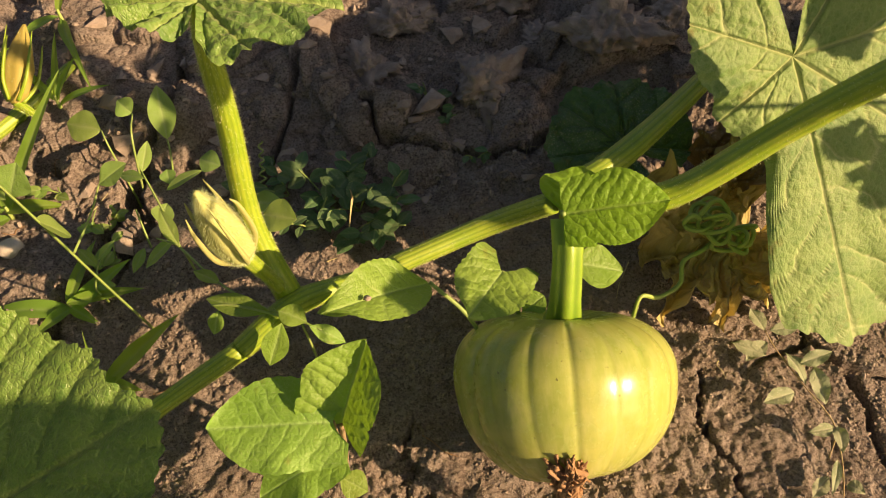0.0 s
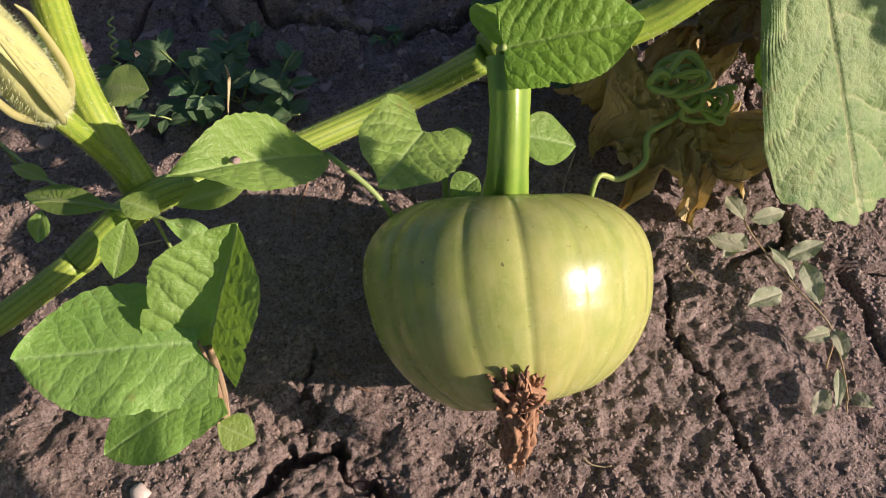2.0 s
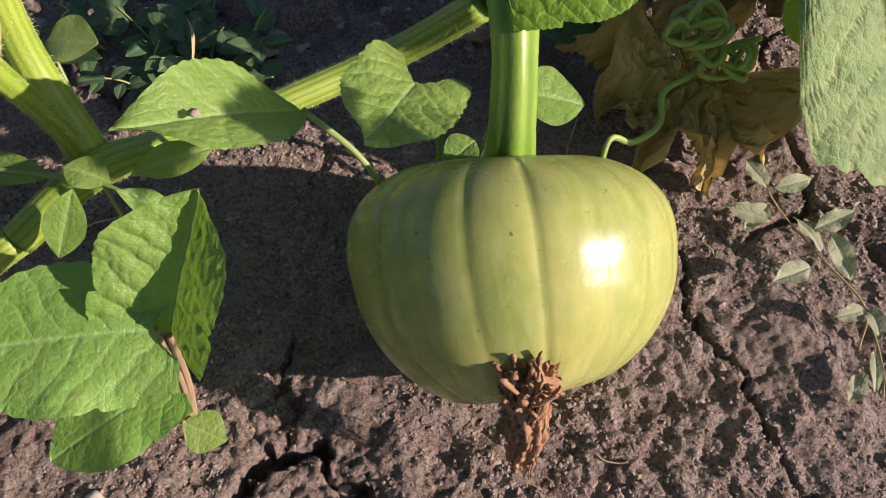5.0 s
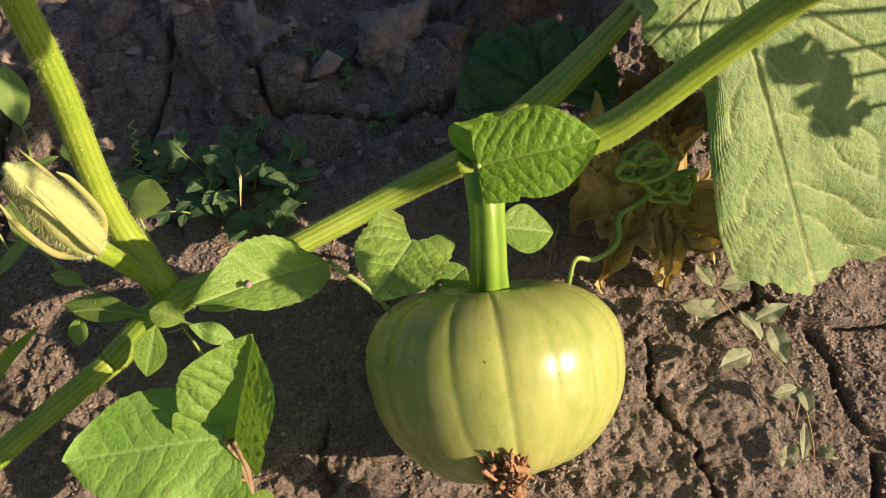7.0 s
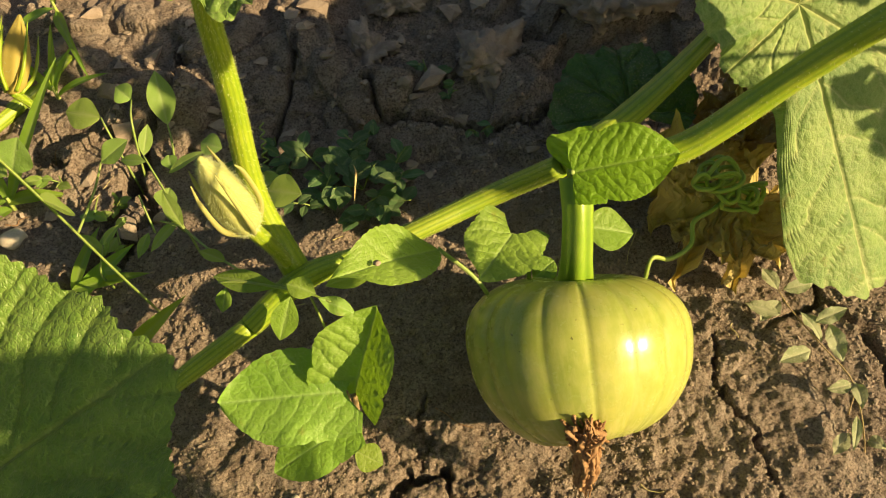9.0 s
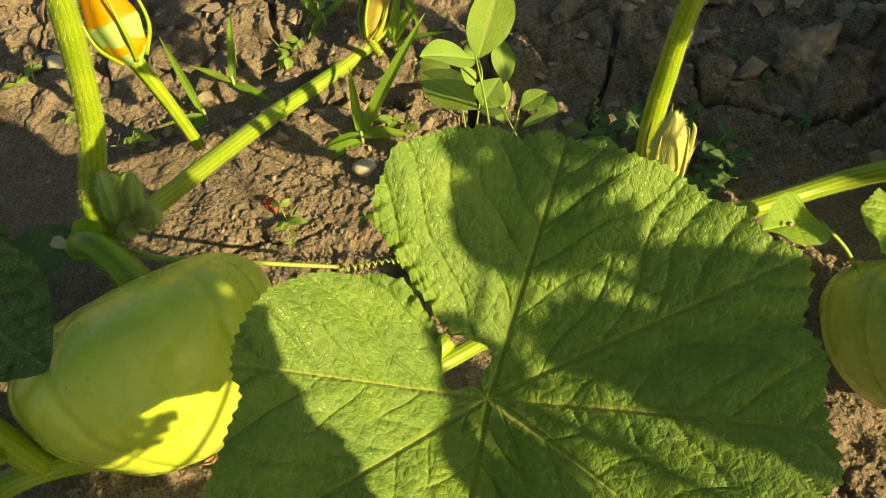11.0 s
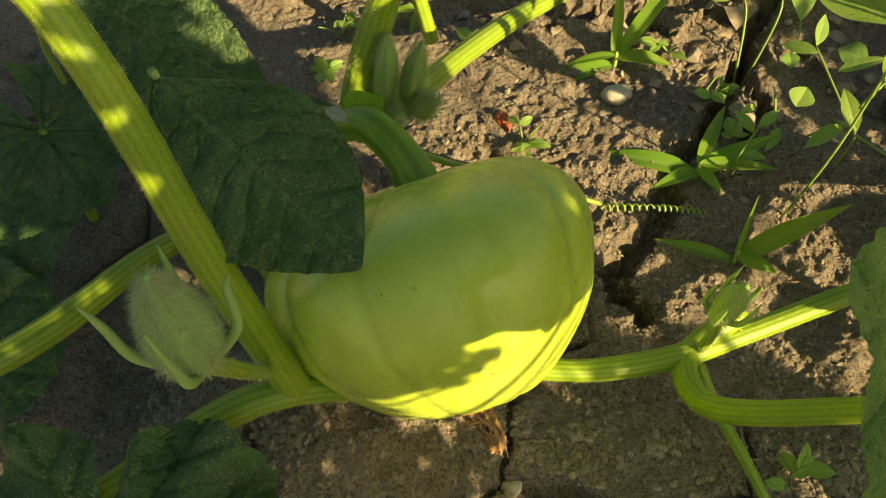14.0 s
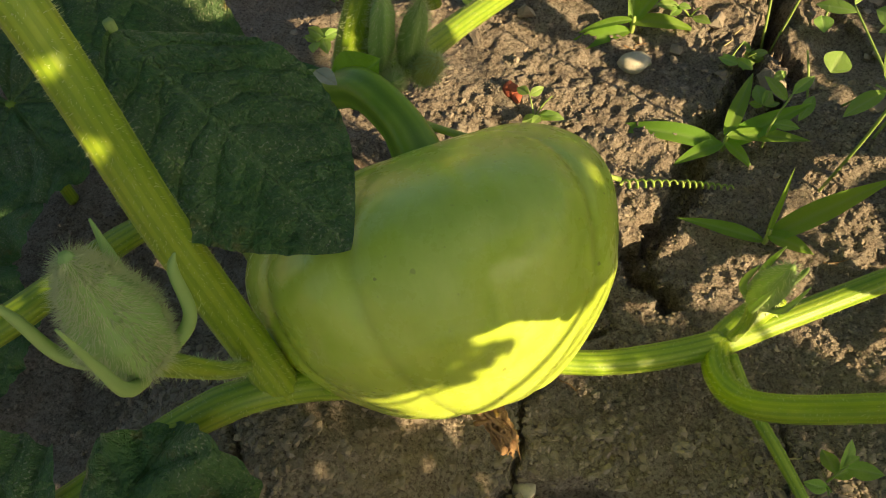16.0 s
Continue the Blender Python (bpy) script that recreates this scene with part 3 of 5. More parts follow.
def ground_height(x, y):
    """The height of the bed at places x, y: hollows, clods, crumbs and shrinkage cracks."""
    x, y = np.atleast_1d(np.asarray(x, float)), np.atleast_1d(np.asarray(y, float))
    wx, wy = x + 0.02 * fbm(x * 14, y * 14, 31, 3), y + 0.02 * fbm(x * 14 + 5, y * 14, 37, 3)
    h = 0.013 * fbm(x * 6, y * 6, 1, 3) + 0.09 * np.exp(-((x + 0.47) ** 2 + (y - 0.185) ** 2) / 0.0100)
    back = smooth(y + 0.12 * x, 0.50, 0.68)
    f1, f2, who = cells(wx * 26, wy * 26, 3)
    mound = np.sqrt(np.clip(1 - (f1 * 1.15) ** 2, 0, 1)) * (0.2 + who)
    b1, b2, bw = cells(wx * 11 + 0.4, wy * 11, 43)
    boulder = np.sqrt(np.clip(1 - (b1 * 1.2) ** 2, 0, 1)) * (0.15 + bw)
    h = h + back * (0.018 * mound + 0.022 * boulder - 0.014)
    g1, g2, gw = cells(wx * 75, wy * 75, 11)
    rough_spot = smooth(fbm(x * 9, y * 9, 51, 3), -0.25, 0.25)
    crumb = np.sqrt(np.clip(1 - (g1 * 1.1) ** 2, 0, 1)) * gw
    jag = 0.55 + 0.45 * np.clip(1.0 + 1.6 * fbm(x * 130, y * 130, 17, 3, 0.65), 0, 2)
    h = h + (0.0009 + 0.0026 * rough_spot) * crumb * jag
    q1, q2, qw = cells(wx * 190, wy * 190, 15)
    h = h + 0.0011 * np.sqrt(np.clip(1 - q1 * q1, 0, 1)) * (0.2 + qw)
    h = h + 0.0046 * fbm(x * 40, y * 40, 5, 4, 0.62) + 0.0019 * (0.35 + rough_spot) * fbm(x * 210, y * 210, 9, 2, 0.8) - 0.0012 * np.abs(fbm(x * 95, y * 95, 27, 3, 0.6))
    c1, c2, cw = cells(wx * 7.3 + 0.2, wy * 7.3 + 0.6, 21)
    open_here = smooth(fbm(x * 5 + 3, y * 5, 71, 2), 0.0, 0.22)
    h = h - 0.016 * open_here * (1 - smooth(c2 - c1, 0.008, 0.05))
    jx, jy = x + 0.011 * fbm(x * 75, y * 75, 81, 4, 0.6), y + 0.011 * fbm(x * 75 + 9, y * 75, 83, 4, 0.6)
    for wide, deep, points in CRACKS:
        h = h - deep * (1 - smooth(near_line(jx, jy, points), 0.25 * wide, wide))
    return h


def ground_at(x, y):
    return float(ground_height(x, y)[0])


def spread(a, b, step, far, grow=1.35):
    mid = np.arange(a, b, step)
    out, s = [], step
    edge = mid[-1]
    while edge < far:
        s *= grow
        edge += s
        out.append(edge)
    low, s = [], step
    edge = mid[0]
    while edge > -far:
        s *= grow
        edge -= s
        low.append(edge)
    return np.array(low[::-1] + mid.tolist() + out)


gx, gy = spread(-0.85, 0.55, 0.0017, 60.0), spread(0.06, 0.98, 0.0017, 60.0)
X, Y = np.meshgrid(gx, gy, indexing="ij")
near = (np.abs(X) < 3) & (np.abs(Y) < 3)
Z = np.zeros(X.shape)
Z[near] = ground_height(X[near], Y[near])
away = np.maximum(np.maximum(X - 0.6, -0.9 - X), np.maximum(Y - 1.03, 0.01 - Y))
Z = Z * (1 - smooth(away, 0.0, 0.12))
solid("ground", (np.stack([X.T, Y.T, Z.T], -1).reshape(-1, 3), leaf_grid(len(gy), len(gx)), {}), SOIL, "dry cracked brown garden soil with crumbs and clods", "soil", kind="structure")


# ---- fruits ----
def pumpkin_body(centre, axis, wide, half, ribs, taper, top_curve, end_curve, lean=(0, 0), tilt=0.0, oval=(0, 0), skew=0.0, end_bulge=0.0, seed=0, deep=0.035, n=170, m=280):
    """A ribbed squash round an axis that points to its stalk. taper: how much wider it is on the stalk's side; the curves: how full its shoulders and its
    blossom end are; lean, oval: (amount, angle) by which it is lopsided and oval."""
    ax = unit(axis)
    side = unit(np.cross(ax, (0.2, 0.3, 1.0)))
    top = np.cross(ax, side)
    rng = np.random.default_rng(seed)
    lat, lon = np.meshgrid(np.linspace(-np.pi / 2, np.pi / 2, n), np.linspace(0, 2 * np.pi, m, endpoint=False), indexing="ij")
    edges = (np.arange(ribs) + rng.normal(size=ribs) * 0.12) * 2 * np.pi / ribs
    apart = np.abs((lon[..., None] - edges + np.pi) % (2 * np.pi) - np.pi)
    d = np.min(apart, -1) / (np.pi / ribs)
    strength = np.clip(rng.normal(0.60, 0.30, ribs), 0.2, 1.0)[np.argmin(apart, -1)]
    soft, crease = np.clip(1 - d / 0.85, 0, 1) ** 1.6, np.exp(-((d / 0.13) ** 2))
    c, s = np.abs(np.cos(lat)), np.sin(lat)
    r = wide * c ** np.where(s > 0, top_curve, end_curve) * (1 + taper * s)
    r = r * (1 + lean[0] * np.cos(lon - lean[1]) + oval[0] * np.cos(2 * (lon - oval[1]))) * (1 + end_bulge * np.cos(lon - oval[1]) * np.clip(-s, 0, 1))
    cut = 0.35 + 0.4 * np.clip(s, 0, 1) + 1.9 * np.clip(-s - 0.35, 0, 1)
    r = r * (1 - deep * strength * (soft + 0.35 * crease) * cut)
    h = half * np.sign(s) * np.abs(s) ** 0.85 * (1 + tilt * np.cos(lon - lean[1]) * c**0.5)
    h = h - np.sign(s) * half * np.where(s > 0, 0.20, 0.34) * np.exp(-((r / (0.30 * wide)) ** 2)) + skew * r * np.cos(lon - lean[1])
    verts = np.asarray(centre, float) + r[..., None] * (np.cos(lon)[..., None] * side + np.sin(lon)[..., None] * top) + h[..., None] * ax
    i, j = np.meshgrid(np.arange(n - 1), np.arange(m), indexing="ij")
    k = (j + 1) % m
    faces = np.stack([i * m + j, i * m + k, (i + 1) * m + k, (i + 1) * m + j], -1).reshape(-1, 4).tolist()
    lane = np.stack([np.cos(lon) * 4.5, np.sin(lon) * 4.5, h / half * 1.25], -1).reshape(-1, 3)
    end = np.clip(-s - 0.25, 0, 1) * 1.3
    return verts.reshape(-1, 3), faces, {"groove": ((0.25 * soft + 0.75 * crease) * strength).ravel(), "lane": lane, "end": end.ravel()}


def withered_flower(start, end, spread_by, seed, strands=60):
    """The shrivelled bloom that still clings to a fruit's end: a torn core and many dry fibres, flared where it meets the rind."""
    rng = np.random.default_rng(seed)
    a, b = np.asarray(start, float), np.asarray(end, float)
    mid = [a, a + (b - a) * 0.25 + rng.normal(size=3) * 0.001, a + (b - a) * 0.55 + rng.normal(size=3) * 0.002, a + (b - a) * 0.85 + rng.normal(size=3) * 0.001, b]
    geos = [crumple(tube(mid, [spread_by * k for k in (1.7, 1.25, 0.95, 1.0, 0.35)], 60, 14, 7, 0.45, 0.05, seed), 0.0022, 300.0, seed)]
    for k in range(strands):
        off = rng.normal(size=(4, 3)) * spread_by
        flare = unit(off[0]) * spread_by * rng.uniform(1.2, 2.4)
        line = [a + flare, a + (b - a) * 0.30 + unit(off[1]) * spread_by * rng.uniform(0.8, 1.3), a + (b - a) * 0.65 + unit(off[2]) * spread_by * rng.uniform(0.6, 1.1), a + (b - a) * rng.uniform(0.72, 1.10) + off[3] * 0.45]
        thick = rng.uniform(0.0005, 0.0012)
        geos.append(tube(line, [thick * 1.2, thick, thick * 0.9, thick * 0.3], 6, 7, 3, 0.3, 0.2, seed + k))
    return crumple(merged(geos), 0.0012, 320.0, seed + 1)


p1 = thing("pumpkin", (0.165, 0.302, 0.0), "pale green ribbed young pumpkin lying on dry soil", "pumpkin", "pumpkins on the vine")
part("rind", pumpkin_body((0.1695, 0.3018, 0.0710), (0.079, 0.867, 0.492), 0.0740, 0.0595, 17, 0.20, 0.82, 0.88, (0.036, 2.12), 0.08, (-0.012, -1.01), 0.025, 0.0, 3, 0.042), RIND, p1)
stalk1 = [(0.1735, 0.342, 0.090), (0.1725, 0.341, 0.108), (0.174, 0.346, 0.128), (0.178, 0.362, 0.152), (0.182, 0.382, 0.166)]
part("stalk", tube(stalk1, [0.0165, 0.0130, 0.0108, 0.0100, 0.0115], 40, 14, 5, 0.12), PEDUNCLE, p1, "smooth light green fruit stalk")
part("withered_flower", withered_flower((0.1545, 0.2452, 0.100), (0.1510, 0.2275, 0.040), 0.0074, 4, 90), DRY, p1, "shrivelled brown dead flower")


p2 = thing("pumpkin", (-0.388, 0.275, 0.05), "smooth light green pumpkin half shaded beneath leaves", "pumpkin", "pumpkins on the vine")
part("rind", pumpkin_body((-0.3777, 0.2725, 0.1332), (-0.338, 0.746, 0.574), 0.0957, 0.0796, 13, 0.41, 0.95, 1.08, (-0.09, 6.47), 0.056, (0.0997, 1.166), 0.029, 0.35, 8, 0.060), RIND_SOFT, p2)
stalk2 = [(-0.462, 0.372, 0.166), (-0.4546, 0.3612, 0.1793), (-0.434, 0.3515, 0.1920), (-0.412, 0.335, 0.187), (-0.3985, 0.3190, 0.172)]
part("stalk", tube(stalk2, [0.0115, 0.0112, 0.0110, 0.0118, 0.0150], 40, 12, 5, 0.10), PEDUNCLE, p2, "curved green fruit stalk")
part("withered_flower", withered_flower((-0.360, 0.231, 0.092), (-0.344, 0.214, 0.052), 0.0065, 9, 50), DRY, p2, "shrivelled brown dead flower")


# ---- vines and leaf stalks ----
def vine(name, points, radii, label, category, material=VINE, hairs=900, hair_length=0.0022, ridges=13, depth=0.045, seed=0, group=""):
    ob = thing(name, points[0], label, category, group)
    part("stem", tube(points, radii, 4 * ridges, 12, ridges, depth, 0.015, seed), material, ob)
    if hairs:
        part("hairs", bristles(points, radii, hairs, hair_length, seed=seed), HAIR, ob, "fine pale bristles")
    return ob


def stalk_parts(ob, points, radii, hairs=1200, hair_length=0.0027, ridges=13, seed=0, material=STEM):
    stem = part("leaf_stalk", tube(points, radii, 3 * ridges, 12, ridges, 0.05, 0.01, seed), material, ob, "ribbed bristly green stalk")
    part("hairs", bristles(points, radii, hairs, hair_length, seed=seed), HAIR, stem, "fine pale bristles")


V1 = [(-0.055, 0.380, 0.070), (-0.0117, 0.402, 0.084), (0.0337, 0.4224, 0.0679), (0.0861, 0.4378, 0.0675), (0.1457, 0.4500, 0.075), (0.186, 0.430, 0.118)]
vine("squash_vine", V1, [0.0085, 0.0095, 0.008, 0.0082, 0.0085, 0.0085], "bristly green squash vine crossing the dry soil", "vine", hairs=2200, seed=1)
V2 = [(0.186, 0.430, 0.122), (0.240, 0.452, 0.130), (0.327, 0.531, 0.100), (0.395, 0.61, 0.06), (0.46, 0.70, 0.03)]
vine("squash_vine", V2, [0.0105, 0.0095, 0.0085, 0.008, 0.007], "green squash vine running beneath dusty leaves", "vine", hairs=900, seed=2)
VL = [(-0.62, 0.08, 0.11), (-0.525, 0.135, 0.160), (-0.4788, 0.1787, 0.165), (-0.4433, 0.2000, 0.160), (-0.405, 0.228, 0.105), (-0.355, 0.262, 0.070), (-0.295, 0.272, 0.060), (-0.2369, 0.296, 0.045), (-0.185, 0.327, 0.035), (-0.115, 0.362, 0.046), (-0.055, 0.380, 0.070)]
vine("squash_vine", VL, [0.0085, 0.0085, 0.0088, 0.0085, 0.0075, 0.0075, 0.0075, 0.0085, 0.0075, 0.0075, 0.008], "bristly squash vine passing under the shaded pumpkin", "vine", hairs=2200, seed=3)
BK = [(-0.456, 0.380, 0.158), (-0.432, 0.420, 0.140), (-0.4139, 0.5161, 0.0843), (-0.38, 0.6172, 0.035), (-0.321, 0.70, 0.012), (-0.25, 0.78, 0.012)]
vine("squash_vine", BK, [0.0085, 0.0085, 0.009, 0.009, 0.0085, 0.007], "sunlit yellow-green vine along cracked soil", "vine", hairs=1200, seed=4)
DN = [(-0.222, 0.292, 0.045), (-0.207, 0.268, 0.030), (-0.190, 0.245, 0.020), (-0.170, 0.216, 0.008)]
vine("squash_shoot", DN, [0.0042, 0.004, 0.004, 0.0035], "thin green shoot reaching down to the soil", "vine", hairs=300, seed=5, ridges=6)
LS = [(-0.66, 0.165, 0.15), (-0.605, 0.215, 0.15), (-0.575, 0.293, 0.12), (-0.545, 0.36, 0.07)]
vine("squash_vine", LS, [0.009, 0.009, 0.008, 0.007], "dark striped squash vine in deep shade", "vine", hairs=600, seed=6)

# leaf above the pumpkin's left side, on an upright stalk
A_STALK = [(-0.015, 0.410, 0.078), (-0.0270, 0.4400, 0.140), (-0.0164, 0.4527, 0.2293), (-0.0085, 0.4480, 0.290), (0.000, 0.440, 0.328)]
leaf_a = thing("squash_leaf", A_STALK[0], "green squash leaf on a tall upright bristly stalk", "leaf", "squash leaves")
stalk_parts(leaf_a, A_STALK, [0.0105, 0.0085, 0.0075, 0.0068, 0.006], 1900, seed=11)
part("blade", palm_leaf((0.000, 0.438, 0.331), (0.1, 1, 0.12), (0.10, -0.16, 1), [(-177, 0.026), (-165, 0.042), (-140, 0.052), (-110, 0.062), (-80, 0.075), (0, 0.10), (80, 0.052), (110, 0.040), (140, 0.032), (165, 0.024), (177, 0.020)], 0.10, 0.05, 0.0, 0.035, 60, 0.008, 21, 240, 60, 5.0), SQUASH, leaf_a)


# big leaf between the two pumpkins
L1_STALK = [(-0.195, 0.335, 0.045), (-0.2297, 0.2962, 0.043), (-0.216, 0.2564, 0.0642), (-0.1494, 0.2456, 0.1184), (-0.128, 0.2250, 0.200), (-0.145, 0.190, 0.284)]
leaf_1 = thing("squash_leaf", L1_STALK[0], "large green squash leaf with a toothed rim and pale veins", "leaf", "squash leaves")
stalk_parts(leaf_1, L1_STALK, [0.0085, 0.0085, 0.008, 0.0075, 0.007, 0.006], 1900, seed=12)
part("blade", palm_leaf((-0.147, 0.183, 0.290), (0.645, -0.764, 0), (0.19, -0.185, 1), [(-177, 0.062), (-168, 0.075), (-160, 0.088), (-150, 0.100), (-138, 0.109), (-130, 0.106), (-124, 0.101), (-116, 0.112), (-106, 0.122), (-90, 0.130), (-74, 0.122), (-66, 0.105), (-56, 0.080), (-40, 0.062), (-26, 0.070), (-12, 0.078), (-2, 0.070), (8, 0.069), (16, 0.088), (24, 0.125), (32, 0.138), (42, 0.134), (52, 0.129), (62, 0.131), (70, 0.137), (80, 0.131), (92, 0.123), (104, 0.117), (146, 0.115), (160, 0.113), (168, 0.104), (174, 0.096), (178, 0.084)],
     0.50, 0.03, 0.0, 0.016, 150, 0.006, 5, 620, 150, 1.5, 0.0019, 0.021, (8, 40, 71, 123, -53, -96, -131), 0.24, 0.0020, 0.30, 0.0006), SQUASH, leaf_1)

# dusty leaf that hangs beside the first pumpkin
leaf_2 = thing("squash_leaf", (0.33, 0.50, 0.02), "large dusty pale squash leaf with a browned ragged edge", "leaf", "squash leaves")
stalk_parts(leaf_2, [(0.36, 0.57, 0.075), (0.345, 0.53, 0.14), (0.335, 0.47, 0.205), (0.330, 0.432, 0.226)], [0.008, 0.007, 0.006, 0.005], 500, seed=13)
part("blade", palm_leaf((0.328, 0.428, 0.230), (0.018, -0.112, -0.152), (0.10, -0.78, 0.61), [(-168, 0.070), (-140, 0.088), (-129, 0.080), (-116, 0.071), (-96, 0.064), (-76, 0.055), (-50, 0.058), (-20, 0.062), (-15, 0.130), (-12, 0.165), (-6, 0.182), (1, 0.196), (13, 0.210), (22, 0.224), (32, 0.235), (48, 0.235), (70, 0.215), (95, 0.185), (120, 0.14), (140, 0.10), (168, 0.05)],
     0.06, 0.06, 0.0, 0.022, 80, 0.007, 9, 420, 100, 12.0, 0.0017, 0.034, (6, 47, 92, 140, -62, -120), branch=0.75, fuzz=0.0005), DUSTY, leaf_2)

# leaf whose stalk crosses in front
P_STALK = [(0.184, 0.392, 0.150), (0.215, 0.385, 0.166), (0.255, 0.382, 0.178), (0.308, 0.380, 0.225), (0.343, 0.369, 0.270), (0.40, 0.345, 0.345), (0.47, 0.32, 0.43)]
leaf_p = thing("squash_leaf", P_STALK[0], "squash leaf on a thick ribbed stalk rising from the vine", "leaf", "squash leaves")
stalk_parts(leaf_p, P_STALK, [0.0105, 0.0098, 0.009, 0.0085, 0.0082, 0.0075, 0.006], 2200, seed=14)
part("blade", palm_leaf((0.475, 0.318, 0.435), (0.8, -0.3, 0.0), (0.1, 0.0, 1), [(-172, 0.035), (-130, 0.045), (-80, 0.058), (0, 0.07), (80, 0.058), (130, 0.045), (172, 0.035)], 0.2, 0.1, seed=23, n=160, m=40), SQUASH, leaf_p)

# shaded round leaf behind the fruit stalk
leaf_3 = thing("squash_leaf", (0.26, 0.50, 0.0), "rounded squash leaf in shade, its green darkened for it", "leaf", "squash leaves")
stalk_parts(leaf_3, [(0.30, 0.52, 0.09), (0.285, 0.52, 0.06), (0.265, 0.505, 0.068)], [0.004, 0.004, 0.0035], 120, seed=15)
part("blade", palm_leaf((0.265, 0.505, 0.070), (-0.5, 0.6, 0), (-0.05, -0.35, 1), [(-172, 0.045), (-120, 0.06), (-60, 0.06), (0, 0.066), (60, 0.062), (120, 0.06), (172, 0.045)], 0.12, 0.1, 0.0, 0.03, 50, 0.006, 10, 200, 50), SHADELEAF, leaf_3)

# stalk and leaves beside the shaded pumpkin
PL = [(-0.446, 0.199, 0.160), (-0.4661, 0.2187, 0.262), (-0.4935, 0.2488, 0.3676), (-0.545, 0.265, 0.46)]
leaf_pl = thing("squash_leaf", PL[0], "squash leaf on a thick hairy stalk beside the shaded pumpkin", "leaf", "squash leaves")
stalk_parts(leaf_pl, PL, [0.0095, 0.0085, 0.0080, 0.007], 3000, 0.0020, seed=16)
part("blade", palm_leaf((-0.547, 0.264, 0.462), (-0.8, -0.5, 0.0), (-0.1, 0.05, 1), [(-172, 0.05), (-130, 0.08), (-80, 0.12), (0, 0.17), (80, 0.13), (130, 0.08), (172, 0.05)], 0.1, 0.1, seed=24, n=160, m=40), SQUASH, leaf_pl)
S_STALK = [(-0.460, 0.385, 0.150), (-0.450, 0.405, 0.190), (-0.4262, 0.4228, 0.2499), (-0.3897, 0.4187, 0.3523), (-0.37, 0.41, 0.42)]
leaf_s = thing("squash_leaf", S_STALK[0], "squash leaf on an upright sunlit hairy stalk", "leaf", "squash leaves")
stalk_parts(leaf_s, S_STALK, [0.012, 0.0105, 0.0092, 0.0085, 0.007], 3200, 0.0032, seed=17)
part("blade", palm_leaf((-0.368, 0.409, 0.424), (0.3, 0.9, 0.0), (0.05, 0.05, 1), [(-172, 0.035), (-130, 0.045), (-80, 0.06), (0, 0.08), (80, 0.06), (130, 0.045), (172, 0.035)], 0.15, 0.1, seed=25, n=160, m=40), SQUASH, leaf_s)


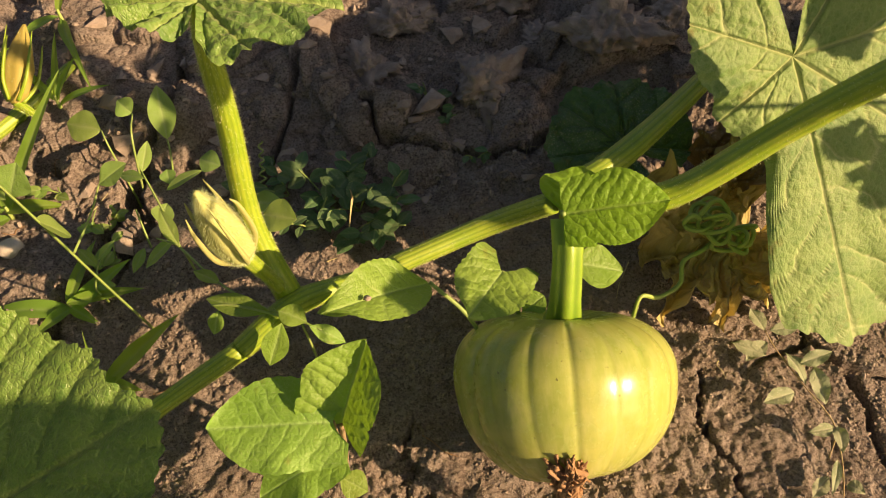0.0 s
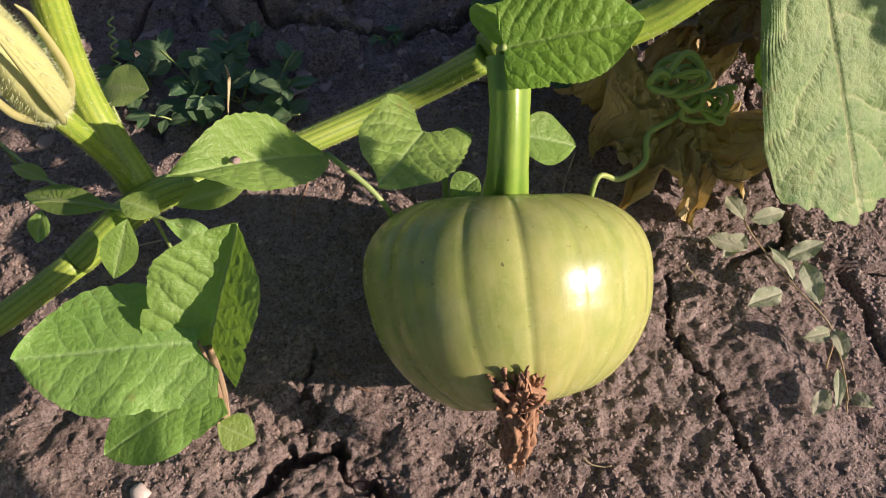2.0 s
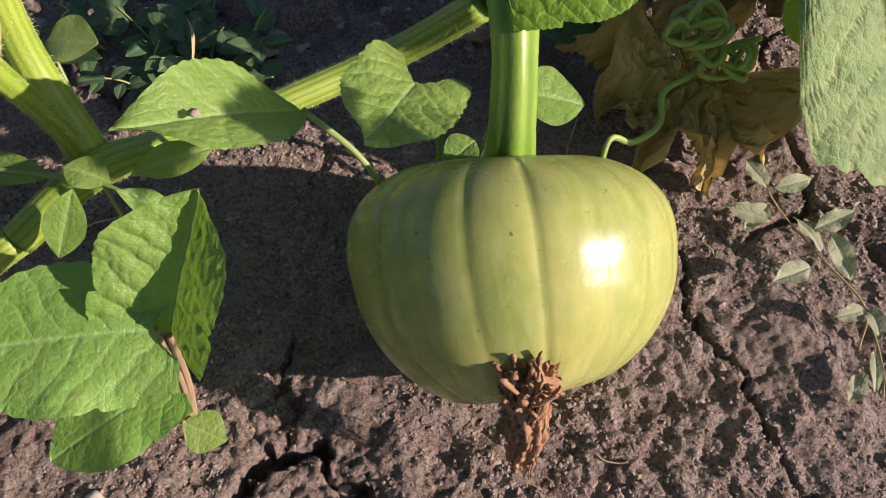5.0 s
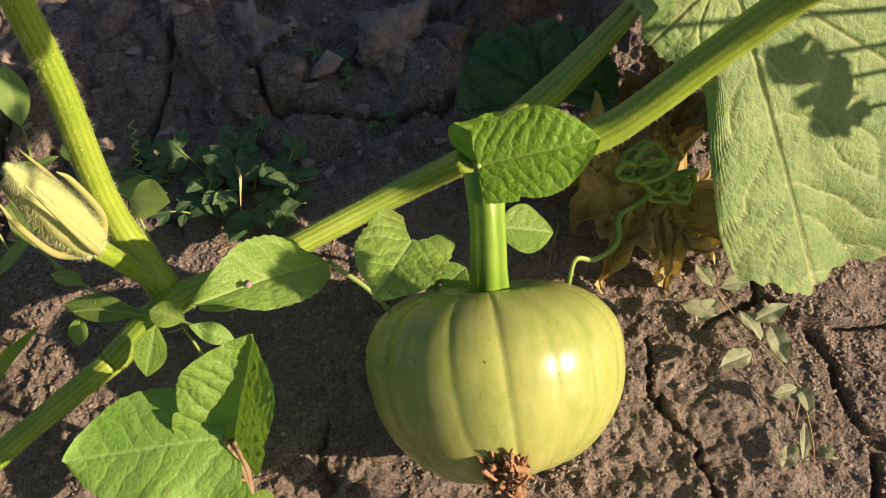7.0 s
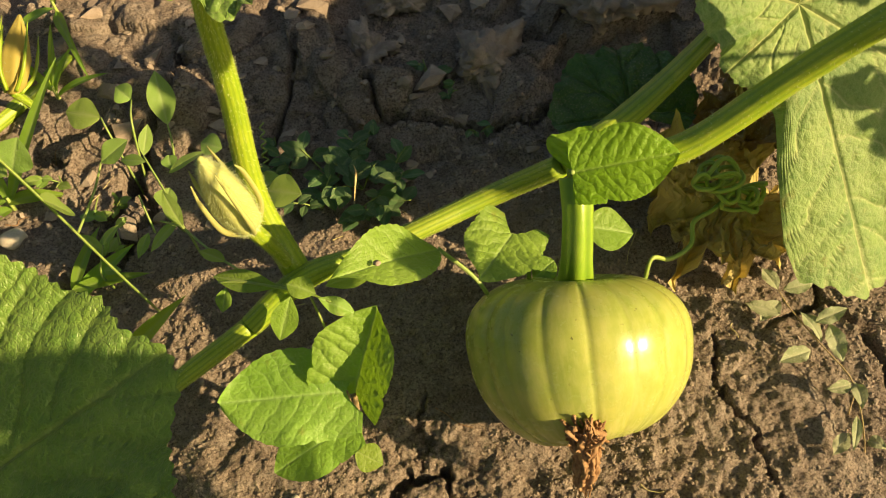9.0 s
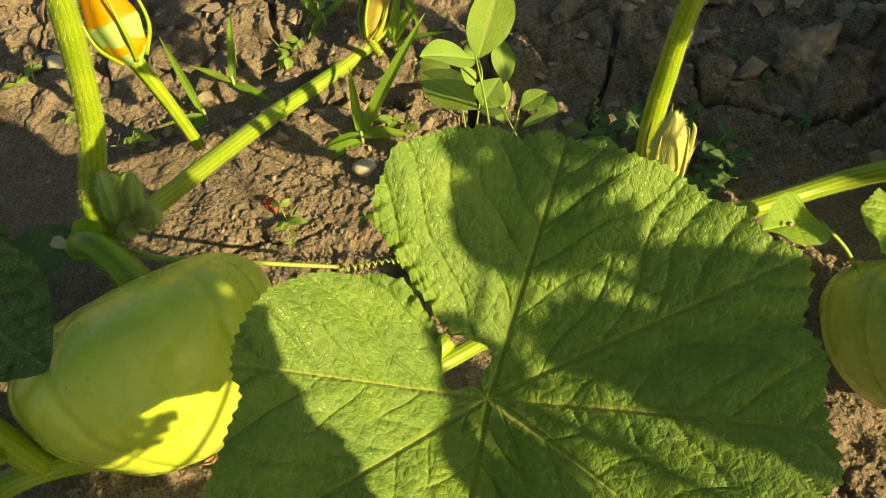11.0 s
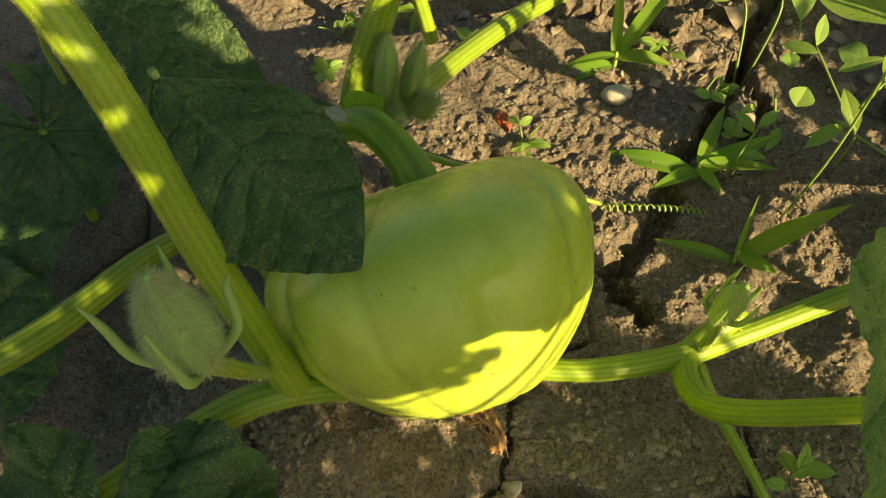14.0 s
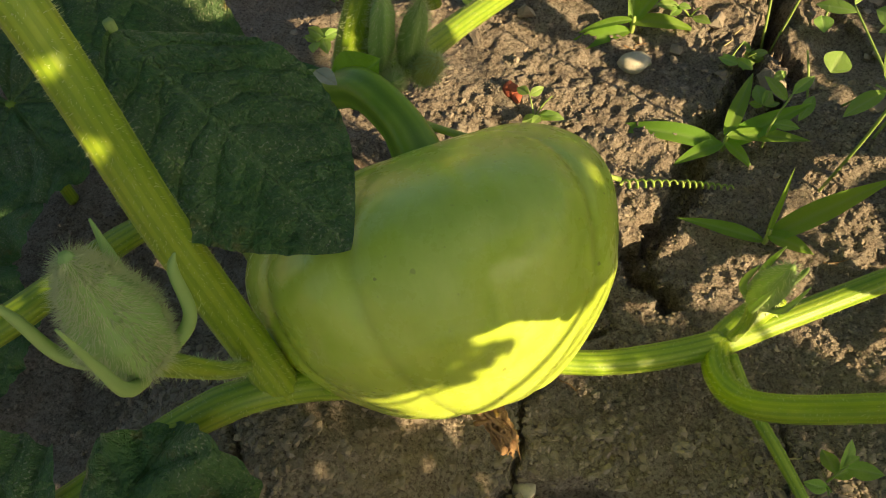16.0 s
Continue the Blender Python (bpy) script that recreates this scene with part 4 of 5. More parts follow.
# unseen leaves added beside the walk, placed so their shadows dapple the bed
for k, (c, a, r, foot) in enumerate([
        ((0.633, 0.351, 0.263), (0.9, 0.5, 0.2), 0.092, (0.97, 0.55)), ((0.578, 0.445, 0.222), (0.8, 0.6, 0.2), 0.081, (0.92, 0.65)), ((0.755, 0.485, 0.255), (-0.1, -1.0, 0.2), 0.097, (1.09, 0.69)),
        ((0.600, 0.500, 0.220), (-0.9, 0.4, 0.2), 0.070, (0.94, 0.70)), ((0.569, 0.348, 0.338), (-0.2, 1.0, 0.2), 0.054, (0.91, 0.55)), ((-0.027, -0.026, 0.503), (1.0, 0.0, 0.2), 0.076, (-0.24, -0.54)),
        ((0.329, -0.119, 0.334), (0.8, -0.6, 0.2), 0.076, (0.69, -0.29)), ((-0.030, -0.087, 0.438), (1.0, 0.2, 0.2), 0.076, (0.29, -0.36)), ((0.304, -0.019, 0.498), (0.9, -0.4, 0.2), 0.045, (0.60, -0.15)),
        ((0.015, -0.108, 0.329), (-0.1, -1.0, 0.2), 0.076, (0.27, -0.45)), ((0.286, -0.000, 0.552), (-0.5, -0.8, 0.2), 0.032, (0.58, -0.29)), ((0.005, -0.045, 0.421), (0.1, -1.0, 0.2), 0.032, (-0.21, -0.56)),
        ((-0.074, -0.074, 0.536), (-0.8, 0.6, 0.2), 0.022, (0.21, -0.32)), ((0.421, 0.177, 0.503), (-0.3, 1.0, 0.2), 0.022, (0.17, -0.40)), ((-0.070, -0.161, 0.427), (-0.8, 0.6, 0.2), 0.032, (0.30, -0.32)),
        ((0.252, -0.093, 0.509), (-0.0, -1.0, 0.2), 0.022, (0.04, -0.61)), ((0.287, -0.036, 0.509), (0.3, 1.0, 0.2), 0.022, (0.72, -0.17)), ((0.465, 0.114, 0.350), (-0.7, -0.7, 0.2), 0.024, (0.22, -0.46)),
        ((0.524, 0.233, 0.378), (0.2, -1.0, 0.2), 0.022, (0.86, 0.43)), ((0.011, -0.007, 0.454), (0.3, 0.9, 0.2), 0.022, (-0.20, -0.52)), ((0.099, -0.054, 0.236), (-0.3, 1.0, 0.2), 0.022, (0.46, -0.17)),
        ((0.581, 0.259, 0.301), (-0.3, -1.0, 0.2), 0.015, (0.92, 0.46)), ((0.587, 0.254, 0.283), (0.9, 0.3, 0.2), 0.016, (0.93, 0.46)), ((0.593, 0.246, 0.263), (-0.5, -0.9, 0.2), 0.015, (0.93, 0.45)),
        ((-0.005, 0.038, 0.536), (0.3, 0.9, 0.2), 0.022, (-0.22, -0.48)), ((0.303, -0.039, 0.476), (-1.0, -0.2, 0.2), 0.022, (0.68, -0.26)), ((0.073, -0.038, 0.301), (-1.0, -0.2, 0.2), 0.022, (0.33, -0.23)),
        ((0.063, -0.088, 0.263), (-0.7, 0.7, 0.2), 0.022, (0.52, -0.10)), ((0.006, -0.081, 0.378), (-0.6, 0.8, 0.2), 0.022, (0.23, -0.38)), ((0.261, -0.065, 0.522), (0.9, -0.5, 0.2), 0.019, (0.58, -0.30)),
        ((-0.053, -0.052, 0.522), (0.5, -0.8, 0.2), 0.045, (0.24, -0.36)), ((0.381, -0.072, 0.291), (-0.0, 1.0, 0.2), 0.054, (0.72, -0.23)), ((-0.035, -0.166, 0.356), (-0.9, -0.4, 0.2), 0.065, (0.29, -0.27)),
        ((-0.005, -0.197, 0.265), (0.8, 0.6, 0.2), 0.065, (0.28, -0.44)), ((0.042, -0.144, 0.238), (0.9, 0.5, 0.2), 0.054, (0.29, -0.34)), ((-0.088, -0.134, 0.492), (-0.5, -0.9, 0.2), 0.054, (0.20, -0.32)),
        ((0.018, -0.016, 0.431), (0.0, 1.0, 0.2), 0.013, (-0.19, -0.53)), ((0.283, 0.020, 0.580), (0.2, 1.0, 0.2), 0.022, (0.03, -0.56)), ((0.301, 0.037, 0.567), (-0.9, 0.5, 0.2), 0.015, (0.05, -0.54)),
        ((0.025, -0.032, 0.399), (-1.0, -0.2, 0.2), 0.011, (-0.19, -0.55)), ((0.028, -0.021, 0.405), (0.5, 0.9, 0.2), 0.009, (-0.18, -0.54)), ((0.061, -0.073, 0.283), (1.0, 0.1, 0.2), 0.019, (0.35, -0.13)),
        ((0.079, -0.064, 0.261), (0.1, 1.0, 0.2), 0.022, (0.42, -0.29)), ((0.027, -0.088, 0.330), (-0.3, -1.0, 0.2), 0.015, (0.34, -0.23)), ((0.318, -0.095, 0.383), (-1.0, 0.0, 0.2), 0.013, (0.72, -0.27)),
        ((0.065, -0.004, 0.598), (-0.9, 0.3, 0.2), 0.027, (-0.15, -0.52)), ((-0.062, -0.017, 0.578), (1.0, 0.0, 0.2), 0.024, (-0.27, -0.53)), ((0.299, 0.056, 0.592), (-0.9, -0.4, 0.2), 0.022, (0.05, -0.52)),
        ((0.259, -0.056, 0.537), (-1.0, -0.3, 0.2), 0.013, (0.54, -0.33))], start=1):
    ob = thing("squash_leaf", (foot[0], foot[1], 0.0), "unseen squash leaf on a tall stalk, added to cast shade", "leaf", "squash leaves")
    stalk_parts(ob, [(foot[0], foot[1], -0.003), (0.45 * foot[0] + 0.55 * c[0], 0.45 * foot[1] + 0.55 * c[1], c[2] * 0.62), c], [0.001 + 0.05 * r, 0.001 + 0.04 * r, 0.001 + 0.03 * r], 40, seed=140 + k)
    part("blade", palm_leaf(c, a, (0.55, -0.36, 0.75), [(-172, r * 0.8), (-130, r * 0.95), (-110, r * 0.88), (-55, r), (0, r), (55, r), (110, r * 0.88), (130, r * 0.95), (172, r * 0.8)], 0.15, 0.10, 0.0, 0.04, 40, 0.006, 140 + k, 140, 36), SQUASH, ob)


# ---- smaller leaves of the squash ----
def single_leaf(name, base, tip, width, material, label, stalk=None, radius=0.0016, **shape):
    ob = thing(name, stalk[0] if stalk else base, label, "leaf", "single leaves")
    part("blade", blade(base, tip, width, **shape), material, ob)
    if stalk:
        part("leaf_stalk", tube(list(stalk) + [base], [radius * 1.25, radius, radius], 10, 8, 4, 0.15), WEEDSTEM, ob)
    return ob


single_leaf("young_leaf", (0.1787, 0.3794, 0.1762), (0.2398, 0.3667, 0.192), 0.0490, YOUNG, "bright green crinkled young leaf above the fruit stalk", [(0.184, 0.392, 0.155), (0.180, 0.386, 0.168)], 0.0018,
            up=(0.42, -0.42, 0.85), fold=0.15, droop=0.04, broad=0.50, heart=0.02, teeth=0.03, count=22, quilt=0.022, veins=8, seed=31, n=90, m=61, ripple=0.02)
single_leaf("young_leaf", (0.184, 0.384, 0.168), (0.205, 0.425, 0.168), 0.05, YOUNG, "small crinkled green leaf in shade", None,
            up=(-0.1, -0.3, 1), fold=0.15, droop=0.2, broad=0.42, teeth=0.05, quilt=0.04, veins=7, seed=32, n=36, m=25, ripple=0.03)
single_leaf("folded_leaf", (0.0888, 0.3725, 0.1328), (0.0275, 0.3315, 0.190), 0.043, PALEWEED, "pale green folded leaf with a speck of dirt", [(0.128, 0.330, 0.060), (0.112, 0.352, 0.11)], 0.0016,
            up=(0.05, -0.23, 1), fold=0.36, droop=0.02, broad=0.46, teeth=0.04, count=15, quilt=0.022, veins=6, seed=33, n=110, m=61, ripple=0.05)
single_leaf("heart_leaf", (0.1361, 0.3636, 0.1452), (0.1088, 0.3271, 0.1622), 0.050, PALEWEED, "pale green heart-shaped leaf beside the pumpkin", [(0.145, 0.352, 0.070), (0.146, 0.366, 0.125)], 0.0016,
            up=(0.15, -0.14, 1), fold=0.18, droop=0.0, broad=0.40, heart=0.26, teeth=0.04, count=15, quilt=0.022, veins=5, seed=34, n=110, m=61, ripple=0.045)
single_leaf("round_leaf", (0.191, 0.389, 0.098), (0.229, 0.382, 0.088), 0.034, PALEWEED, "small round shaded green leaf behind the fruit stalk", [(0.18, 0.40, 0.03), (0.184, 0.392, 0.08)], 0.0013,
            up=(0, -0.2, 1), fold=0.1, droop=0.1, broad=0.5, quilt=0.02, veins=5, seed=35)
single_leaf("round_leaf", (0.168, 0.374, 0.085), (0.150, 0.366, 0.080), 0.020, PALEWEED, "small round shaded green leaf behind the fruit stalk", None, up=(0, -0.2, 1), seed=36)

solid("dirt_speck", lump((0.0515, 0.3440, 0.1745), 0.0024, 401, 0.5, 0.7, 2), CLOD, "small grey-brown speck of dirt on a folded leaf", "dirt")

# seedling with broad leaves
seedling = thing("broadleaf_seedling", (0.000, 0.296, ground_at(0.0, 0.296)), "seedling with broad pale green leaves on a reddish stem", "weed")
ROOT = (0.000, 0.296, ground_at(0.0, 0.296) - 0.004)
part("leaf", blade((0.014, 0.297, 0.108), (-0.064, 0.302, 0.122), 0.062, (0.1, -0.25, 1), 0.06, 0.08, 0.46, 1.0, 0.12, 0.03, 11, 0.045, 6, 0.013, 41, 110, 71), PALEWEED, seedling)
part("leaf", blade((0.006, 0.292, 0.066), (-0.050, 0.274, 0.056), 0.041, (0.1, -0.2, 1), 0.08, 0.12, 0.48, 1.0, 0.1, 0.02, 9, 0.04, 6, 0.013, 42, 80, 51), PALEWEED, seedling)
part("leaf", blade((0.018, 0.298, 0.100), (0.043, 0.328, 0.150), 0.056, (-0.46, -0.66, 0.58), 0.66, 0.06, 0.50, 1.0, 0.08, 0.02, 12, 0.03, 6, 0.032, 43, 100, 61), PALEWEED, seedling)
part("leaf", blade((0.003, 0.287, 0.030), (0.021, 0.275, 0.024), 0.021, (0, -0.2, 1), 0.05, 0.1, 0.5, 1.0, 0.0, 0.0, 12, 0.01, 3, 0.01, 44), PALEWEED, seedling)
for top, size in (((0.014, 0.297, 0.108), 0.0018), ((0.006, 0.292, 0.066), 0.0017), ((0.018, 0.298, 0.100), 0.0019), ((0.003, 0.287, 0.030), 0.0014)):
    mid = (np.array(ROOT) * 0.55 + np.array(top) * 0.45 + (0.002, 0.003, 0.0)).tolist()
    part("leaf_stem", tube([ROOT, mid, top], [size * 1.3, size, size * 0.9], 10, 8, 5, 0.12), REDSTEM, seedling, "reddish brown woody stem")


# ---- weeds ----
def weed(name, label, stems, leaves, material, stem_material_used=WEEDSTEM, radius=0.0012, seed=0, up=(0.1, -0.3, 1), group="weeds", sink=True, **shape):
    """A plant of thin stems (lists of places) and leaves (base, tip, width)."""
    foot = stems[0][0]
    ob = thing(name, foot, label, "weed", group)
    for k, line in enumerate(stems):
        part("stem", tube(line, [radius, radius * 0.9, radius * 0.7], 8, 7, 4, 0.15, 0.02, seed + k), stem_material_used, ob)
    rng = np.random.default_rng(seed)
    for k, (base, tip, width) in enumerate(leaves):
        tilt = np.array(up) + rng.normal(size=3) * 0.22
        options = dict(fold=0.18, droop=0.18, broad=0.48, ripple=0.02, veins=5, quilt=0.012, n=16, m=9)
        options.update(shape)
        part("leaf", blade(base, tip, width, tilt, seed=seed * 7 + k, **options), material, ob)
    return ob


weed("creeping_weed", "leafy green weed sprawling over shaded cracked soil",
     [[(-0.112, 0.495, ground_at(-0.112, 0.495)), (-0.111, 0.493, 0.052), (-0.128, 0.500, 0.060)],
      [(-0.111, 0.493, 0.052), (-0.125, 0.530, 0.060), (-0.140, 0.565, 0.070)],
      [(-0.111, 0.493, 0.052), (-0.072, 0.440, 0.070), (-0.039, 0.405, 0.088), (-0.010, 0.382, 0.100)]],
     [((-0.138, 0.559, 0.069), (-0.165, 0.572, 0.066), 0.011), ((-0.140, 0.565, 0.070), (-0.132, 0.590, 0.082), 0.012), ((-0.122, 0.549, 0.06), (-0.090, 0.556, 0.075), 0.014), ((-0.111, 0.493, 0.055), (-0.123, 0.519, 0.075), 0.014),
      ((-0.072, 0.440, 0.070), (-0.090, 0.452, 0.078), 0.012)],
     WEED, seed=51)
weed("creeping_weed", "small green weed with narrow leaves on shaded soil",
     [[(-0.19, 0.482, ground_at(-0.19, 0.482)), (-0.19, 0.482, 0.03), (-0.18, 0.495, 0.05)]],
     [((-0.18, 0.495, 0.05), (-0.166, 0.508, 0.058), 0.009), ((-0.182, 0.492, 0.046), (-0.198, 0.508, 0.055), 0.010), ((-0.188, 0.484, 0.03), (-0.172, 0.478, 0.036), 0.009)],
     WEED, seed=52)
weed("vine_weed", "pale green smooth-leaved weed twining round the vine node",
     [[(-0.005, 0.370, ground_at(-0.005, 0.37)), (-0.004, 0.374, 0.06), (-0.004, 0.376, 0.105)], [(-0.004, 0.376, 0.105), (-0.05, 0.40, 0.098), (-0.070, 0.406, 0.095)], [(-0.004, 0.376, 0.105), (0.01, 0.367, 0.102)]],
     [((-0.026, 0.389, 0.100), (-0.075, 0.412, 0.098), 0.017), ((-0.066, 0.404, 0.09), (-0.073, 0.390, 0.08), 0.013), ((0.002, 0.370, 0.112), (-0.016, 0.380, 0.118), 0.019), ((-0.017, 0.377, 0.104), (-0.032, 0.355, 0.084), 0.020),
      ((0.002, 0.370, 0.106), (0.025, 0.360, 0.092), 0.013), ((0.007, 0.382, 0.1), (0.045, 0.39, 0.1), 0.018)],
     PALEWEED, seed=53, fold=0.12, droop=0.1, broad=0.52)
weed("round_weed_leaf", "rounded green leaf on a thin stalk behind the vine", [[(-0.02, 0.44, 0.06), (-0.027, 0.465, 0.08), (-0.029, 0.476, 0.1)]], [((-0.029, 0.476, 0.1), (-0.004, 0.461, 0.11), 0.028)], WEED, seed=54, broad=0.5)


def low_weed(place, size, count, seed, material, label, name="low_weed", leaf=0.016, lift=0.5, narrow=0.62):
    """A tuft of small leaves on short stems."""
    rng = np.random.default_rng(seed)
    x, y = place
    z = ground_at(x, y) - 0.002
    stems, leaves = [], []
    for k in range(max(3, count // 5)):
        a = rng.uniform(0, 6.28)
        r = size * rng.uniform(0.4, 1.0)
        end = np.array((x + r * math.cos(a), y + r * math.sin(a), z + size * lift * rng.uniform(0.5, 1.1) + 0.006))
        mid = np.array((x, y, z)) * 0.5 + end * 0.5 + (0, 0, size * 0.12)
        stems.append([(x, y, z), mid.tolist(), end.tolist()])
        for q in range(5):
            t = rng.uniform(0.35, 1.0)
            at = np.array((x, y, z)) * (1 - t) ** 2 + 2 * t * (1 - t) * mid + t * t * end
            b = rng.uniform(0, 6.28)
            length = leaf * rng.uniform(0.6, 1.25)
            leaves.append((at.tolist(), (at + length * np.array((math.cos(b), math.sin(b), rng.uniform(-0.15, 0.5)))).tolist(), length * narrow))
    return weed(name, label, stems, leaves[:count], material, radius=0.0008, seed=seed, n=10, m=7)


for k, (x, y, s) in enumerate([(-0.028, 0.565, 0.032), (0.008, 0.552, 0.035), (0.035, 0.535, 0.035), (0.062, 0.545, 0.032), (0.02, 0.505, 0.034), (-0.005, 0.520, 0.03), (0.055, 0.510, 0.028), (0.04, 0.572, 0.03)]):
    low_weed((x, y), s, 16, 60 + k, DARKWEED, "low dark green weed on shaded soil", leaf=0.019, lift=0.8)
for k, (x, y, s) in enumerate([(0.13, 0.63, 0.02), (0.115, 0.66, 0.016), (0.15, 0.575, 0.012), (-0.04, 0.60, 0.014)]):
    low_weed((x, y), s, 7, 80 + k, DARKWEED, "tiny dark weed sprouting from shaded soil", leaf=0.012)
dry_blade = thing("dry_grass_blade", (0.030, 0.490, ground_at(0.03, 0.49)), "curled pale dry grass blade", "dry grass")
part("blade", blade((0.028, 0.490, 0.012), (0.022, 0.528, 0.050), 0.006, (-1, -0.3, 0.3), 0.3, 0.5, 0.4, n=24, m=7, twist=2.0, seed=3), STRAW, dry_blade)

weed("dusty_weed", "trailing dust-covered grey-green weed on sunlit soil",
     [[(0.354, 0.250, ground_at(0.354, 0.25)), (0.361, 0.268, 0.012), (0.350, 0.300, 0.016), (0.338, 0.330, 0.022), (0.332, 0.350, 0.030)], [(0.361, 0.268, 0.012), (0.357, 0.245, 0.010), (0.350, 0.225, 0.010)]],
     [((0.332, 0.343, 0.03), (0.327, 0.361, 0.036), 0.012), ((0.336, 0.342, 0.03), (0.358, 0.34, 0.035), 0.011), ((0.328, 0.325, 0.025), (0.306, 0.338, 0.03), 0.012), ((0.345, 0.327, 0.02), (0.353, 0.301, 0.02), 0.012),
      ((0.352, 0.316, 0.02), (0.374, 0.317, 0.03), 0.012), ((0.362, 0.313, 0.018), (0.360, 0.284, 0.017), 0.014), ((0.341, 0.296, 0.017), (0.316, 0.292, 0.022), 0.014), ((0.36, 0.267, 0.012), (0.341, 0.265, 0.017), 0.010),
      ((0.363, 0.268, 0.012), (0.358, 0.249, 0.017), 0.011), ((0.342, 0.234, 0.012), (0.326, 0.222, 0.013), 0.011)],
     GREYWEED, REDSTEM, seed=55, radius=0.0007, ripple=0.08, teeth=0.12, count=5, fold=0.3)
weed("dusty_weed", "small dusty weed with one fresh leaf on dry soil", [[(0.352, 0.222, ground_at(0.352, 0.222)), (0.353, 0.232, 0.008), (0.354, 0.245, 0.01)]],
     [((0.354, 0.245, 0.01), (0.339, 0.222, 0.02), 0.007), ((0.354, 0.228, 0.007), (0.362, 0.220, 0.012), 0.011), ((0.334, 0.337, 0.022), (0.314, 0.326, 0.022), 0.013)], GREYWEED, REDSTEM, seed=56, radius=0.0006, ripple=0.08, fold=0.3)

# tall smooth-leaved weed behind the big leaf
weed("tall_weed", "tall fresh green weed with smooth oval leaves",
     [[(-0.150, 0.450, ground_at(-0.15, 0.45) - 0.003), (-0.146, 0.434, 0.10), (-0.146, 0.424, 0.21), (-0.150, 0.420, 0.285)], [(-0.147, 0.43, 0.15), (-0.13, 0.45, 0.165), (-0.124, 0.471, 0.17)]],
     [((-0.150, 0.420, 0.275), (-0.178, 0.394, 0.310), 0.026), ((-0.148, 0.420, 0.275), (-0.128, 0.424, 0.335), 0.030), ((-0.153, 0.425, 0.222), (-0.197, 0.471, 0.222), 0.030), ((-0.150, 0.428, 0.222), (-0.136, 0.430, 0.245), 0.024),
      ((-0.124, 0.471, 0.17), (-0.102, 0.476, 0.182), 0.018), ((-0.147, 0.424, 0.2), (-0.137, 0.432, 0.17), 0.02), ((-0.152, 0.421, 0.25), (-0.16, 0.428, 0.262), 0.012)],
     WEED, seed=57, radius=0.0011, fold=0.2, droop=0.1, broad=0.5, n=22, m=13)
weed("oval_leaf_weed", "green weed with rounded leaves in dappled light",
     [[(-0.18, 0.60, ground_at(-0.18, 0.6) - 0.002), (-0.185, 0.625, 0.04), (-0.191, 0.642, 0.05)], [(-0.18, 0.60, ground_at(-0.18, 0.6) - 0.002), (-0.16, 0.62, 0.05), (-0.163, 0.657, 0.05)], [(-0.14, 0.61, ground_at(-0.14, 0.61) - 0.002), (-0.136, 0.625, 0.02), (-0.136, 0.636, 0.03)]],
     [((-0.191, 0.642, 0.05), (-0.226, 0.656, 0.055), 0.031), ((-0.163, 0.657, 0.05), (-0.175, 0.668, 0.06), 0.022), ((-0.136, 0.636, 0.03), (-0.138, 0.682, 0.06), 0.026),
      ((-0.142, 0.615, 0.012), (-0.14, 0.599, 0.012), 0.016), ((-0.085, 0.593, 0.03), (-0.107, 0.608, 0.03), 0.022)],
     WEED, seed=58)
weed("oval_leaf_weed", "green weed with oval leaves catching the sun",
     [[(-0.13, 0.53, ground_at(-0.13, 0.53) - 0.002), (-0.125, 0.515, 0.03), (-0.117, 0.504, 0.05)], [(-0.155, 0.53, ground_at(-0.155, 0.53) - 0.002), (-0.158, 0.545, 0.02), (-0.161, 0.558, 0.03)]],
     [((-0.117, 0.504, 0.05), (-0.145, 0.486, 0.045), 0.014), ((-0.155, 0.522, 0.02), (-0.165, 0.500, 0.018), 0.010), ((-0.142, 0.546, 0.02), (-0.134, 0.560, 0.03), 0.022), ((-0.064, 0.549, 0.03), (-0.026, 0.537, 0.03), 0.023)],
     WEED, seed=59)


def grass(name, foot, blades, label, seed):
    """A tuft of arching blades: tip, width, how far each bends over."""
    x, y = foot
    z = ground_at(x, y) - 0.002
    ob = thing(name, (x, y, z), label, "grass", "grass tufts")
    part("stem", tube([(x, y, z), (x + 0.001, y, z + 0.008), (x + 0.001, y + 0.002, z + 0.018)], [0.0022, 0.002, 0.0016], 10, 6, 5, 0.1), GRASS_STEM, ob)
    for k, (tip, width, bend) in enumerate(blades):
        part("blade", blade((x, y, z + 0.004 + 0.003 * k), tip, width, (0, -0.15, 1), 0.35, bend, 0.35, 1.0, n=24, m=7, veins=1, quilt=0.0, ripple=0.02, seed=seed + k), GRASS, ob)
    return ob


GRASS_STEM = stem_material("pale grass base", (0.32, 0.44, 0.12), (0.45, 0.52, 0.2), (0.25, 0.36, 0.1), 0.45)
grass("grass_tuft", (-0.292, 0.594), [((-0.365, 0.566, 0.008), 0.017, 0.45), ((-0.294, 0.637, 0.075), 0.010, 0.0), ((-0.217, 0.673, 0.105), 0.015, 0.1), ((-0.240, 0.594, 0.022), 0.015, 0.4), ((-0.338, 0.589, 0.012), 0.009, 0.3)], "bright green grass seedling with arching blades", 71)
grass("grass_tuft", (-0.219, 0.477), [((-0.306, 0.490, 0.030), 0.017, 0.5), ((-0.163, 0.500, 0.040), 0.017, 0.1), ((-0.254, 0.459, 0.012), 0.012, 0.3), ((-0.196, 0.460, 0.010), 0.010, 0.3), ((-0.199, 0.538, 0.032), 0.012, 0.2), ((-0.156, 0.484, 0.022), 0.012, 0.2)], "bright green grass seedling beside a soil crack", 72)
